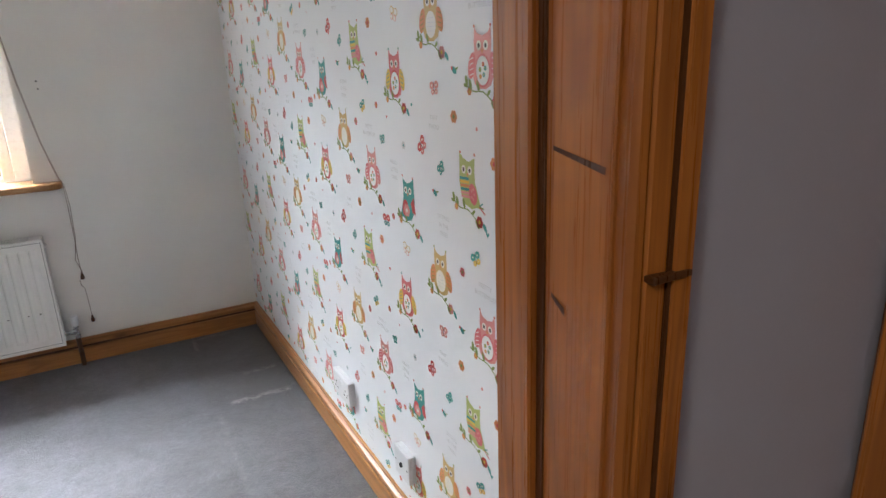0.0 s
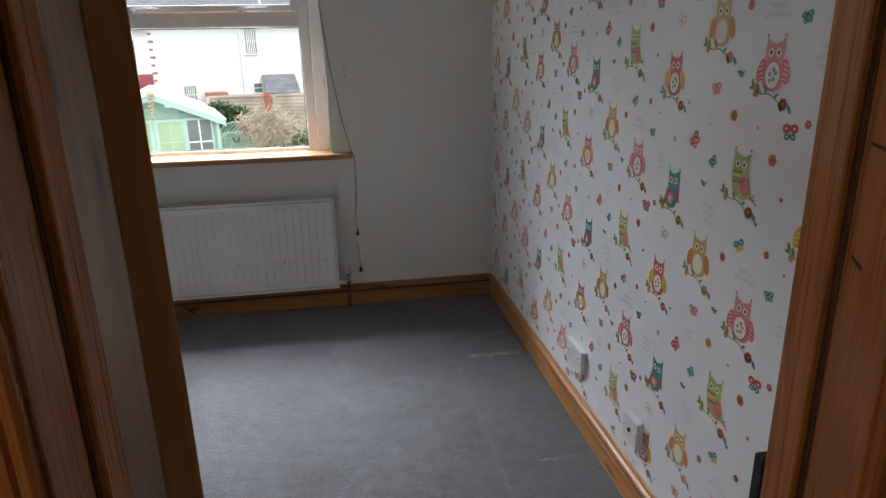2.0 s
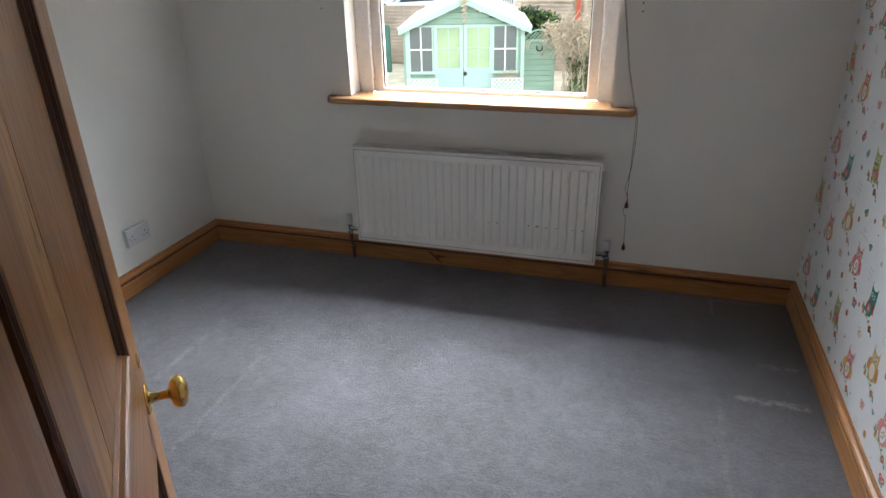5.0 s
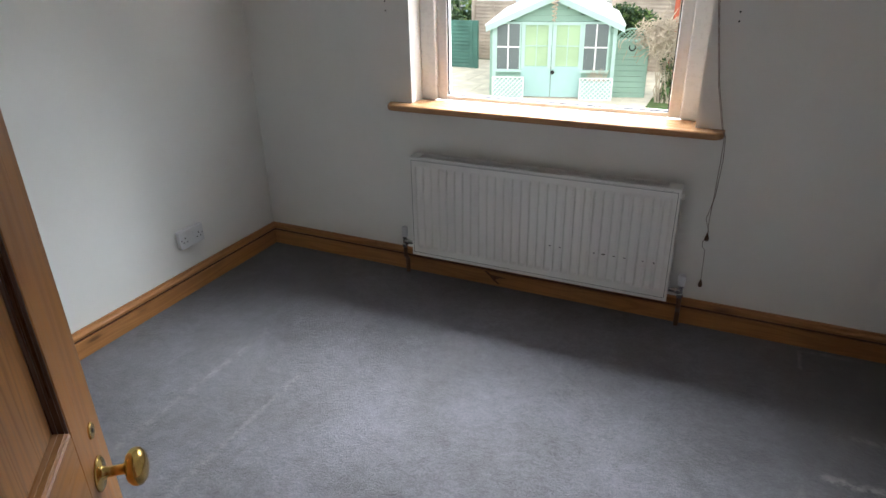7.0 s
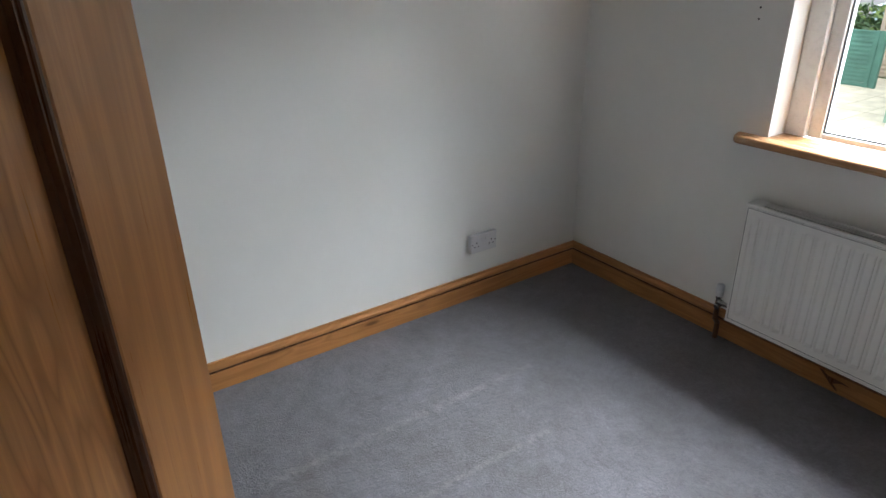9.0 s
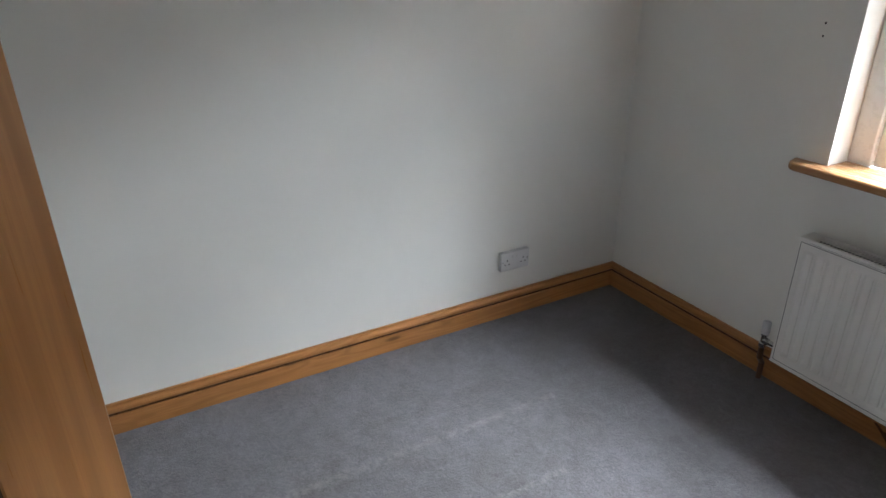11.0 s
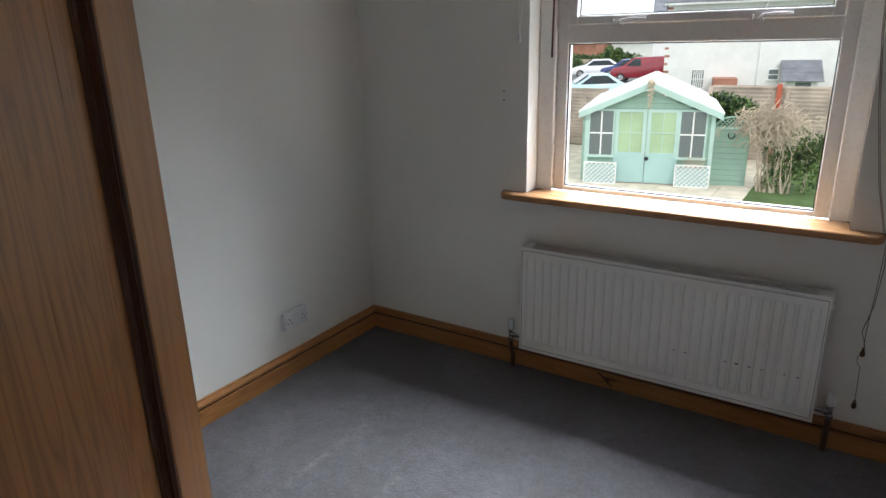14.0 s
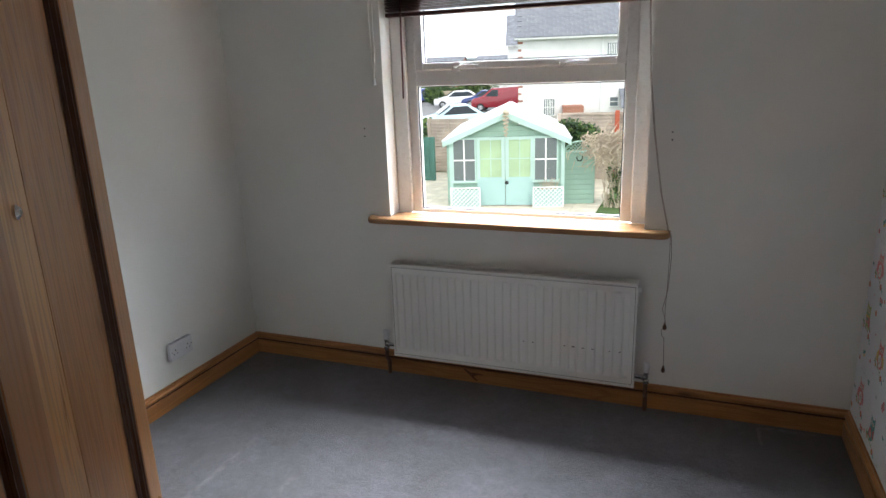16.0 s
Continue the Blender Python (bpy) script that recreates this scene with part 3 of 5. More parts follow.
    for cx in (-1.385, -1.34, -1.19, -1.15, -1.105, -1.06, -0.985, -0.94):
        w = rnd.uniform(0.006, 0.014)
        part("paint_chip", box(cx - w / 2, cx + w / 2, yf - 0.0006, yf + 0.002, 0.3, 0.3 + rnd.uniform(0.002, 0.005)), chip, top, "dark paint chip")
    part("bleed_plug", lathe([(0.012, 0), (0.012, 0.010), (0.006, 0.012)], pose(x1, -0.069, z1 - 0.04, 0, 90, 0), 12), radiator_white, top)
    return top


radiator()
old_pipe = painted("brown_painted_pipe", (0.11, 0.05, 0.022), 0.45, 80.0, 0.0004, 0.3)
for x, s, cap in ((-2.135, 1, 0.050), (-0.823, -1, 0.045)):
    v = hold("radiator_valve", pose(x, -0.066, 0.0), "white capped radiator valve on a brown floor pipe", "radiator valve", "radiator valves")
    part("pipe", tube([(0, 0.022, 0.0), (0, 0.022, 0.07), (0, 0.0, 0.10), (0, 0, 0.155)], 0.0105, 10), old_pipe, v, "brown painted pipe")
    part("valve_body", lathe([(0.010, 0.145), (0.014, 0.150), (0.014, 0.165), (0.010, 0.170), (0.010, 0.195), (0.013, 0.198), (0.013, 0.205)], pose(0, 0, 0), 12), chrome, v)
    part("union", lathe([(0.011, 0), (0.014, 0.004), (0.014, 0.018), (0.010, 0.022), (0.009, 0.05)], pose(0, 0, 0.178, 0, 90 * s, 0), 10), chrome, v)
    part("cap", lathe([(0.013, 0.205), (0.015, 0.208), (0.015, 0.205 + cap), (0.011, 0.208 + cap), (0.002, 0.209 + cap)], pose(0, 0, 0), 14), plastic_white, v, "white plastic cap")


# ---- sockets: built facing -y, turned onto the walls ----
def socket(m, width, kind, label, category):
    top = hold("wall_socket" if kind != "aerial" else "aerial_socket", m, label, category, "wall sockets")
    w, d = width / 2, 0.024
    part("pattress", box(-w, w, -0.014, 0.0, -0.043, 0.043, 0.002), plastic_white, top)
    face = part("faceplate", box(-w - 0.001, w + 0.001, -d, -0.014, -0.044, 0.044, 0.003, None, 2), plastic_white, top)
    def pin(x, z, a, c):
        part("pin_hole", box(x - a, x + a, -d - 0.0005, -d + 0.002, z - c, z + c), hole_dark, face)
    if kind == "double":
        for cx in (-0.042, 0.042):
            pin(cx, 0.006, 0.0022, 0.0042)
            pin(cx - 0.011, -0.013, 0.0034, 0.0022)
            pin(cx + 0.011, -0.013, 0.0034, 0.0022)
        for cx in (-0.012, 0.012):
            part("switch", box(cx - 0.006, cx + 0.006, -d - 0.003, -d + 0.001, 0.012, 0.030, 0.001), plastic_white, face)
    elif kind == "aerial":
        part("outlet", lathe([(0.007, 0), (0.007, 0.004), (0.0045, 0.004), (0.0045, 0.001)], Matrix.Translation((0, -d, 0)) @ pose(0, 0, 0, 90, 0, 0), 14), hole_dark, face)
    else:
        pin(0.0, 0.008, 0.0022, 0.0042)
        pin(-0.011, -0.010, 0.0034, 0.0022)
        pin(0.011, -0.010, 0.0034, 0.0022)
        pin(0.0, 0.026, 0.004, 0.002)
    for sx in (-w + 0.008, w - 0.008):
        part("screw", lathe([(0.003, 0), (0.003, 0.0008), (0.001, 0.001)], Matrix.Translation((sx, -d, 0)) @ pose(0, 0, 0, 90, 0, 0), 8), chrome, face)
    return top


socket(pose(XL, -0.606, 0.278, 0, 0, 90), 0.146, "double", "white double wall socket on the cream wall", "wall socket")
socket(pose(XR, -1.368, 0.267, 0, 0, -90), 0.146, "double", "white double wall socket on the papered wall", "wall socket")
socket(pose(XR, -1.842, 0.254, 0, 0, -90), 0.088, "aerial", "white aerial outlet on the papered wall", "aerial socket")
socket(pose(XR, -2.270, 0.262, 0, 0, -90), 0.088, "single", "white single outlet on the papered wall", "wall socket")

# ---- blind, cords, small wall marks ----
blind_wood = wood("dark_brown_slat", (0.075, 0.017, 0.014), (0.03, 0.008, 0.007), "x", 0.3, False)
cord_mat = material("brown_cord", (0.16, 0.11, 0.08), 0.8)
white_cord = material("white_cord", (0.75, 0.74, 0.70), 0.7)


def blind():
    top = hold("venetian_blind", pose(0, 0, 0), "dark brown wooden venetian blind pulled up in the window head", "blind")
    part("head_rail", box(-2.085, -0.885, 0.028, 0.088, 2.0, 2.05, 0.002), blind_wood, top)
    slat = mesh_of(box(-0.6, 0.6, -0.025, 0.025, -0.0014, 0.0014, 0.0006), "slat", blind_wood)
    rnd = random.Random(2)
    for i in range(26):
        o = new("slat", slat)
        o.matrix_world = pose(-1.485 + rnd.uniform(-0.002, 0.002), 0.058 + rnd.uniform(-0.003, 0.003), 1.838 + i * 0.0062, rnd.uniform(-2, 2), -0.3 - rnd.uniform(0, 0.15), 0)
        o.parent = top
    part("bottom_rail", box(-2.085, -0.885, 0.034, 0.084, 1.808, 1.826, 0.003), blind_wood, top)
    part("tilt_wand", tube([(-2.0, 0.03, 2.0), (-2.005, 0.028, 1.7), (-2.008, 0.028, 1.435)], 0.0045, 8), blind_wood, top, "thin dark brown wand")
    return top


blind()
lift = hold("blind_cord", pose(-0.757, -0.07, 0.86), "brown blind lift cord with wooden acorns draped over the sill", "blind cord")


def lift_parts():
    def rel(pts):
        return [(x + 0.757, y + 0.07, z - 0.86) for x, y, z in pts]
    for dx in (0.0, 0.004):
        part("cord", tube(rel([(-0.895 + dx, 0.026, 2.0), (-0.888 + dx, 0.016, 1.75), (-0.872 + dx, 0.0, 1.5), (-0.846 + dx, -0.012, 1.28), (-0.806 + dx, -0.036, 1.03), (-0.768 + dx, -0.062, 0.875), (-0.755 + dx, -0.068, 0.85), (-0.754 + dx * 2, -0.05, 0.75), (-0.756 + dx, -0.03, 0.6), (-0.759 - dx * 3, -0.026, 0.5), (-0.757 + dx, -0.024, 0.44)]), 0.0013, 6), cord_mat, lift)
    part("cord", tube(rel([(-0.757, -0.026, 0.42), (-0.770, -0.024, 0.40), (-0.768, -0.024, 0.375), (-0.757, -0.026, 0.365), (-0.754, -0.026, 0.3), (-0.752, -0.026, 0.225)]), 0.0013, 6), cord_mat, lift)
    for x, z in ((-0.757, 0.405), (-0.752, 0.195)):
        part("acorn", lathe([(0.002, 0.034), (0.004, 0.032), (0.0045, 0.024), (0.0085, 0.014), (0.009, 0.006), (0.007, 0.0), (0.002, -0.001)], pose(x + 0.757, 0.045, z - 0.86), 12), dark_brown_wood, lift, "dark wooden acorn", True)


lift_parts()
cl = hold("curtain_cord", pose(-2.14, -0.012, 1.5), "white looped pull cord with a small plastic weight", "pull cord")
part("cord", tube([(-0.010, 0, 0.6), (-0.009, 0, 0.3), (-0.006, 0, 0.1), (0, 0, 0.02), (0.008, 0, 0.1), (0.010, 0, 0.3), (0.010, 0, 0.6)], 0.0022, 6), white_cord, cl)
part("weight", lathe([(0.003, 0.034), (0.008, 0.028), (0.008, 0.012), (0.010, 0.004), (0.004, 0.0)], pose(0, 0, 0), 10), plastic_white, cl)
for x, z in ((-2.216, 1.296), (-2.216, 1.257), (-0.774, 1.279), (-0.773, 1.247)):
    thing("screw_hole", lathe([(0.0036, 0), (0.0036, 0.0008), (0.001, 0.001)], pose(x, 0.0, z, 90, 0, 0), 10), hole_dark, "small dark screw hole in the cream wall", "screw hole", "screw holes")
lock = hold("lock_keep", pose(-0.314, -2.771, 0.745), "black iron rim lock keep on the door frame", "lock keep")
part("keep_box", box(0, 0.05, 0.0, 0.020, 0, 0.095, 0.002), black, lock)
part("keep_plate", box(0.05, 0.075, 0.0, 0.004, -0.004, 0.104, 0.001), black, lock)
hook = thing("door_screw", lathe([(0.0, 0.0), (0.007, 0.0), (0.007, 0.003), (0.004, 0.006), (0.001, 0.007)], pose(-1.060, -2.735, 0.012, 0, 0, 131.2) @ pose(0.326, -0.0272, 1.441, 90, 0, 0), 12), chrome, "small steel screw head in the pale panel of the pine door", "screw")


# ---- printed wallpaper on the right wall: flat shapes just proud of the paper ----
INK = {"pink": (0.68, 0.15, 0.16), "rose": (0.72, 0.27, 0.25), "red": (0.60, 0.06, 0.06), "cream": (0.80, 0.76, 0.66), "white": (0.82, 0.81, 0.79), "green": (0.44, 0.50, 0.15),
       "teal": (0.03, 0.30, 0.27), "ochre": (0.62, 0.42, 0.15), "orange": (0.70, 0.25, 0.08), "leaf": (0.20, 0.28, 0.05), "dark": (0.05, 0.03, 0.03), "grey": (0.58, 0.58, 0.59), "gold": (0.78, 0.50, 0.05)}
INKS = list(INK)
ink_mats = [painted("ink_" + n.lower(), c, 0.42, 300.0, 0.0002, 0.12) for n, c in INK.items()]


class Print:
    """Collects flat coloured polygons (a to the right, b up, in metres) of one motif."""

    def __init__(self):
        self.polys = []

    def poly(self, pts, ink, layer):
        self.polys.append((pts, INKS.index(ink), layer))

    def oval(self, a, b, ra, rb, ink, layer, n=14, turn=0.0):
        c, s = math.cos(turn), math.sin(turn)
        self.poly([(a + ra * math.cos(k * math.tau / n) * c - rb * math.sin(k * math.tau / n) * s, b + ra * math.cos(k * math.tau / n) * s + rb * math.sin(k * math.tau / n) * c) for k in range(n)], ink, layer)

    def stroke(self, pts, w, ink, layer):
        for (a, b), (c, d) in zip(pts, pts[1:]):
            l = math.hypot(c - a, d - b) or 1
            na, nb = -(d - b) / l * w / 2, (c - a) / l * w / 2
            self.poly([(a + na, b + nb), (a - na, b - nb), (c - na, d - nb), (c + na, d + nb)], ink, layer)

    def flower(self, a, b, r, ink, eye, layer=1):
        for k in range(6):
            self.oval(a + r * 0.6 * math.cos(k * math.tau / 6), b + r * 0.6 * math.sin(k * math.tau / 6), r * 0.48, r * 0.48, ink, layer, 8)
        self.oval(a, b, r * 0.35, r * 0.35, eye, layer + 1, 8)

    def leaf(self, a, b, l, ang, ink="leaf", layer=1):
        self.oval(a + l / 2 * math.cos(ang), b + l / 2 * math.sin(ang), l / 2, l * 0.24, ink, layer, 8, ang)

    def branch(self, b, left=-0.052, right=0.052, bud="red"):
        pts = [(left + (right - left) * k / 8, b + 0.012 * (1 - k / 4) - 0.004 * math.sin(k * 1.2)) for k in range(9)]
        self.stroke(pts, 0.0026, "leaf", 1)
        for k, (x, y) in enumerate(pts):
            if k in (0, 1, 3, 6, 8):
                self.leaf(x, y, 0.021, 1.9 if k < 4 else -0.9, "leaf" if k != 8 else "teal", 2)
            if k in (0, 5):
                self.leaf(x, y, 0.015, 2.9 if k < 4 else 0.7, "leaf", 2)
        self.flower(right - 0.012, b - 0.012, 0.0115, bud, "gold", 2)
        self.flower(left + 0.006, b + 0.003, 0.007, "orange", "gold", 2)

    def owl(self, body, belly, wing, mark, kind):
        W, H = 0.034, 0.052
        if kind in ("round", "oval"):
            out = [(-0.026, 0.056), (-0.018, 0.045), (0.0, 0.040), (0.018, 0.045), (0.026, 0.056), (0.028, 0.030), (0.027, 0.014), (0.036, -0.004), (0.036, -0.024), (0.026, -0.042), (0.010, -0.049), (-0.010, -0.049), (-0.026, -0.042), (-0.036, -0.024), (-0.036, -0.004), (-0.027, 0.014), (-0.028, 0.030)]
        else:
            out = [(-0.030, 0.056), (-0.016, 0.046), (0.004, 0.040), (0.026, 0.050), (0.024, 0.026), (0.026, 0.004), (0.036, -0.020), (0.046, -0.044), (0.030, -0.044), (0.012, -0.050), (-0.012, -0.044), (-0.026, -0.026), (-0.032, 0.0), (-0.030, 0.030)]
        if kind == "left":
            out = [(-a, b) for a, b in out]
        self.poly(out, body, 1)
        sgn = -1 if kind == "left" else 1
        if kind in ("round", "oval"):
            for sd in (-1, 1):
                self.oval(sd * 0.036, -0.010, 0.012, 0.024, wing, 2, 12, sd * 0.28)
                for k in range(4):
                    self.stroke([(sd * 0.030, 0.004 - k * 0.009), (sd * 0.043, 0.000 - k * 0.009)], 0.0016, mark, 3)
            self.oval(0, -0.018, 0.025, 0.029, belly, 2, 18)
            self.oval(0, -0.018, 0.021, 0.025, "white" if kind == "round" else "cream", 3, 18)
            if kind == "round":
                for k in range(5):
                    self.flower(0.009 * math.cos(k * 1.3), -0.018 + 0.011 * math.sin(k * 1.3 + 0.4), 0.0042, ("teal", "red", "leaf", "orange", "teal")[k], "gold", 4)
            else:
                for k in range(4):
                    self.stroke([(-0.012, -0.006 - k * 0.008), (0.012, -0.006 - k * 0.008)], 0.0007, "grey", 4)
        else:
            self.oval(sgn * 0.018, -0.020, 0.015, 0.021, wing, 2, 14, sgn * 0.3)
            if kind == "right":
                for k, c in enumerate(("teal", "gold", "orange", "teal", "rose", "rose")):
                    self.stroke([(-0.030 + 0.001 * k, 0.006 - k * 0.007), (0.004 + 0.001 * k, 0.008 - k * 0.007)], 0.0052, c, 2)
                for k in range(5):
                    self.oval(0.018 + 0.005 * math.cos(k * 1.26), -0.020 + 0.010 * math.sin(k * 1.26), 0.0032, 0.0032, "rose", 3, 6)
            else:
                self.poly([(0.028, 0.012), (0.012, -0.004), (0.020, -0.024), (0.036, -0.028)], "red", 3)
                self.flower(-0.010, -0.024, 0.015, "rose", "cream", 3)
            for k in range(3):
                self.stroke([(sgn * 0.040, -0.040), (sgn * (0.052 + 0.004 * k), -0.032 - 0.010 * k)], 0.003, ("teal", "leaf", "red")[k], 2)
        for sd in (-1, 1):
            self.oval(sd * 0.011 - (0.003 if kind == "right" else 0), 0.024, 0.0078, 0.0085, "cream", 3, 12)
            self.oval(sd * 0.011 - (0.003 if kind == "right" else 0), 0.024, 0.0038, 0.0042, "dark", 4, 10)
            self.flower(sd * 0.026, 0.056, 0.0028, mark if mark != "white" else "red", "gold", 2)
        self.poly([(-0.004, 0.018), (0.004, 0.018), (0, 0.010)], "orange", 4)
        self.branch(-0.058, bud="red" if kind != "oval" else "rose")

    def butterfly(self, a, b, r, top, low, turn=0.0, hollow=False):
        c, s = math.cos(turn), math.sin(turn)
        for sd in (-1, 1):
            for da, db, ra, ink in ((0.55, 0.35, 0.55, top), (0.42, -0.4, 0.42, low)):
                x, y = sd * da * r, db * r
                x, y = a + x * c - y * s, b + x * s + y * c
                self.oval(x, y, ra * r, ra * r * 0.85, ink, 1, 10, turn)
                self.oval(x, y, ra * r * (0.78 if hollow else 0.30), ra * r * (0.64 if hollow else 0.24), "white" if hollow else "cream", 2, 10, turn)
        self.stroke([(a - 0.6 * r * -s, b - 0.6 * r * c), (a + 0.7 * r * -s, b + 0.7 * r * c)], 0.002, "dark" if not hollow else top, 3)

    def bird(self, a, b, r):
        self.oval(a, b, r, r * 0.6, "teal", 1, 10, -0.5)
        self.poly([(a + 0.6 * r, b - 0.2 * r), (a + 1.7 * r, b + 0.6 * r), (a + 0.3 * r, b + 0.4 * r)], "leaf", 1)
        self.oval(a - 0.8 * r, b + 0.4 * r, r * 0.35, r * 0.35, "red", 2, 8)

    def heart(self, a, b, r, ink):
        self.poly([(a, b - r), (a - r, b + 0.2 * r), (a - 0.6 * r, b + 0.8 * r), (a, b + 0.4 * r), (a + 0.6 * r, b + 0.8 * r), (a + r, b + 0.2 * r)], ink, 1)

    def words(self, lines, a, b, size):
        for k, line in enumerate(lines):
            cu = bpy.data.curves.new("words", "FONT")
            cu.body, cu.size, cu.align_x, cu.resolution_u, cu.fill_mode = line, size, "CENTER", 2, "FRONT"
            ob = bpy.data.objects.new("words", cu)
            me = bpy.data.meshes.new_from_object(ob)
            for p in me.polygons:
                self.poly([(a + me.vertices[v].co.x, b - k * size * 1.35 + me.vertices[v].co.y) for v in p.vertices], "grey", 1)
            bpy.data.objects.remove(ob)
            bpy.data.curves.remove(cu)
            bpy.data.meshes.remove(me)


def owl_at(p, a, b, *args):
    q = Print()
    q.owl(*args)
    p.polys += [([(x + a, y + b) for x, y in pts], i, l) for pts, i, l in q.polys]


def wallpaper_tile():
    p = Print()
    owl_at(p, 0.0, -0.01, "rose", "pink", "pink", "white", "round")
    owl_at(p, -0.060, -0.235, "green", "rose", "pink", "red", "right")
    owl_at(p, -0.185, 0.075, "ochre", "ochre", "orange", "leaf", "oval")
    owl_at(p, 0.168, 0.225, "pink", "red", "gold", "teal", "round")
    owl_at(p, 0.205, -0.055, "teal", "rose", "red", "red", "left")
    p.butterfly(-0.037, 0.147, 0.017, "teal", "gold", 0.5)
    p.flower(-0.091, 0.105, 0.010, "pink", "leaf")
    p.flower(0.052, 0.154, 0.008, "red", "gold")
    p.words(["PRETTY", "BUTTERFLIES"], -0.005, 0.094, 0.0135)
    p.butterfly(0.076, 0.074, 0.014, "teal", "teal", 0.2)
    p.butterfly(-0.182, -0.063, 0.017, "rose", "rose", 0.1)
    p.bird(-0.100, -0.028, 0.010)
    p.words(["TWIT", "TWOO"], -0.190, -0.126, 0.0135)
    p.flower(-0.107, -0.114, 0.012, "orange", "leaf")
    p.butterfly(-0.247, -0.184, 0.020, "red", "pink", 0.9)
    p.butterfly(-0.166, -0.222, 0.015, "teal", "teal", 0.7)
    p.bird(-0.196, 0.252, 0.010)
    p.words(["SITTING", "IN THE", "TREES"], -0.164, 0.200, 0.0135)
    p.butterfly(0.071, -0.129, 0.020, "red", "teal", 0.05)
    p.flower(0.032, -0.188, 0.012, "orange", "red")
    p.heart(0.072, -0.258, 0.006, "red")
    p.heart(0.007, 0.206, 0.006, "teal")
    p.butterfly(0.179, -0.178, 0.018, "ochre", "rose", -0.3, True)
    p.flower(0.194, 0.072, 0.009, "grey", "teal")
    p.oval(-0.024, -0.131, 0.004, 0.004, "rose", 1, 8)
    p.words(["HELLO", "LITTLE", "OWL"], 0.135, 0.022, 0.0135)
    p.heart(0.110, 0.130, 0.004, "red")
    p.oval(0.245, 0.165, 0.004, 0.004, "teal", 1, 8)
    p.flower(0.115, -0.110, 0.008, "pink", "gold")
    return p


def wallpaper():
    tile_print = wallpaper_tile()
    vs, fs, ms = [], [], []
    for n in range(-5, 3):
        for r in range(-3, 5):
            a0, b0 = 2.258 + n * 0.534, 0.80 + (n % 2) * 0.265 + r * 0.53
            for pts, ink, layer in tile_print.polys:
                ca, cb = sum(q[0] for q in pts) / len(pts) + a0, sum(q[1] for q in pts) / len(pts) + b0
                if not (0.004 < ca < 2.70 and 0.112 < cb < 2.395):
                    continue
                k = len(vs)
                vs += [(XR - 0.0003 - 0.00025 * layer, -min(2.725, max(0.0, a0 + q[0])), max(0.112, min(2.398, b0 + q[1]))) for q in pts]
                fs.append(tuple(range(k, k + len(pts))))
                ms.append(ink)
    me = bpy.data.meshes.new("wallpaper_print")
    me.from_pydata(vs, [], fs)
    for m in ink_mats:
        me.materials.append(m)
    me.polygons.foreach_set("material_index", ms)
    me.validate()
    return tagged(new("trim_wallpaper_print", me), "white wallpaper printed with coloured owls and butterflies", "wallpaper", kind="structure")


wallpaper()


# ---- outside: garden, neighbours, cars ----
GROUND = -1.7
grass = painted("garden_grass", (0.10, 0.17, 0.05), 0.95, 30.0, 0.03, 0.45)
asphalt = painted("pale_tarmac", (0.20, 0.20, 0.20), 0.9, 60.0, 0.01, 0.2)
sh_green = painted("pale_green_timber_paint", (0.29, 0.44, 0.35), 0.6, 50.0, 0.001, 0.12)
sh_aqua = painted("pale_aqua_timber_paint", (0.37, 0.55, 0.52), 0.6, 50.0, 0.001, 0.1)
sh_trim = painted("pale_mint_trim", (0.44, 0.60, 0.54), 0.55, 50.0, 0.001, 0.1)
felt = painted("pale_mineral_felt", (0.78, 0.78, 0.77), 0.9, 120.0, 0.002, 0.1)
curtain = painted("pale_lime_curtain", (0.40, 0.54, 0.33), 0.8, 12.0, 0.004, 0.2)
dark_pane = material("dark_pane", (0.15, 0.17, 0.17), 0.08)
white_trellis = painted("white_trellis_paint", (0.8, 0.8, 0.78), 0.6)
fence_green = painted("dark_green_fence_stain", (0.07, 0.19, 0.15), 0.7, 25.0, 0.003, 0.35)
fence_brown = painted("weathered_fence_timber", (0.52, 0.43, 0.35), 0.85, 25.0, 0.003, 0.35)
fence_red = painted("red_post_paint", (0.45, 0.10, 0.05), 0.7)
render_white = painted("white_render", (0.80, 0.79, 0.77), 0.85, 20.0, 0.004, 0.08)
slate = painted("grey_slate", (0.21, 0.22, 0.25), 0.6, 6.0, 0.01, 0.4)
slate_light = painted("worn_grey_slate", (0.25, 0.26, 0.28), 0.7, 6.0, 0.01, 0.4)
leaf_dark = painted("dark_leaf", (0.045, 0.10, 0.035), 0.6, 30.0, 0.002, 0.5)
leaf_light = painted("fresh_leaf", (0.14, 0.22, 0.05), 0.6, 30.0, 0.002, 0.5)
twig = painted("dry_twig", (0.60, 0.50, 0.38), 0.85, 30.0, 0.002, 0.4)
brick_red = painted("red_brick", (0.42, 0.19, 0.13), 0.85, 12.0, 0.006, 0.3)
stone_pale = painted("pale_paving_stone", (0.66, 0.60, 0.48), 0.9, 18.0, 0.004, 0.25)
hill_mat = painted("far_hill_woods", (0.15, 0.19, 0.19), 1.0, 0.05, 0.5, 0.4)
rubber = material("tyre_rubber", (0.02, 0.02, 0.02), 0.8)
car_glass = material("car_glass", (0.05, 0.06, 0.07), 0.05)
lamp_glass = material("lamp_glass", (0.7, 0.7, 0.7), 0.1)

thing("ground", box(-2500, 2500, 0.30, 4000, GROUND - 0.5, GROUND), grass, "garden grass running out to the far hills", "ground", kind="structure")
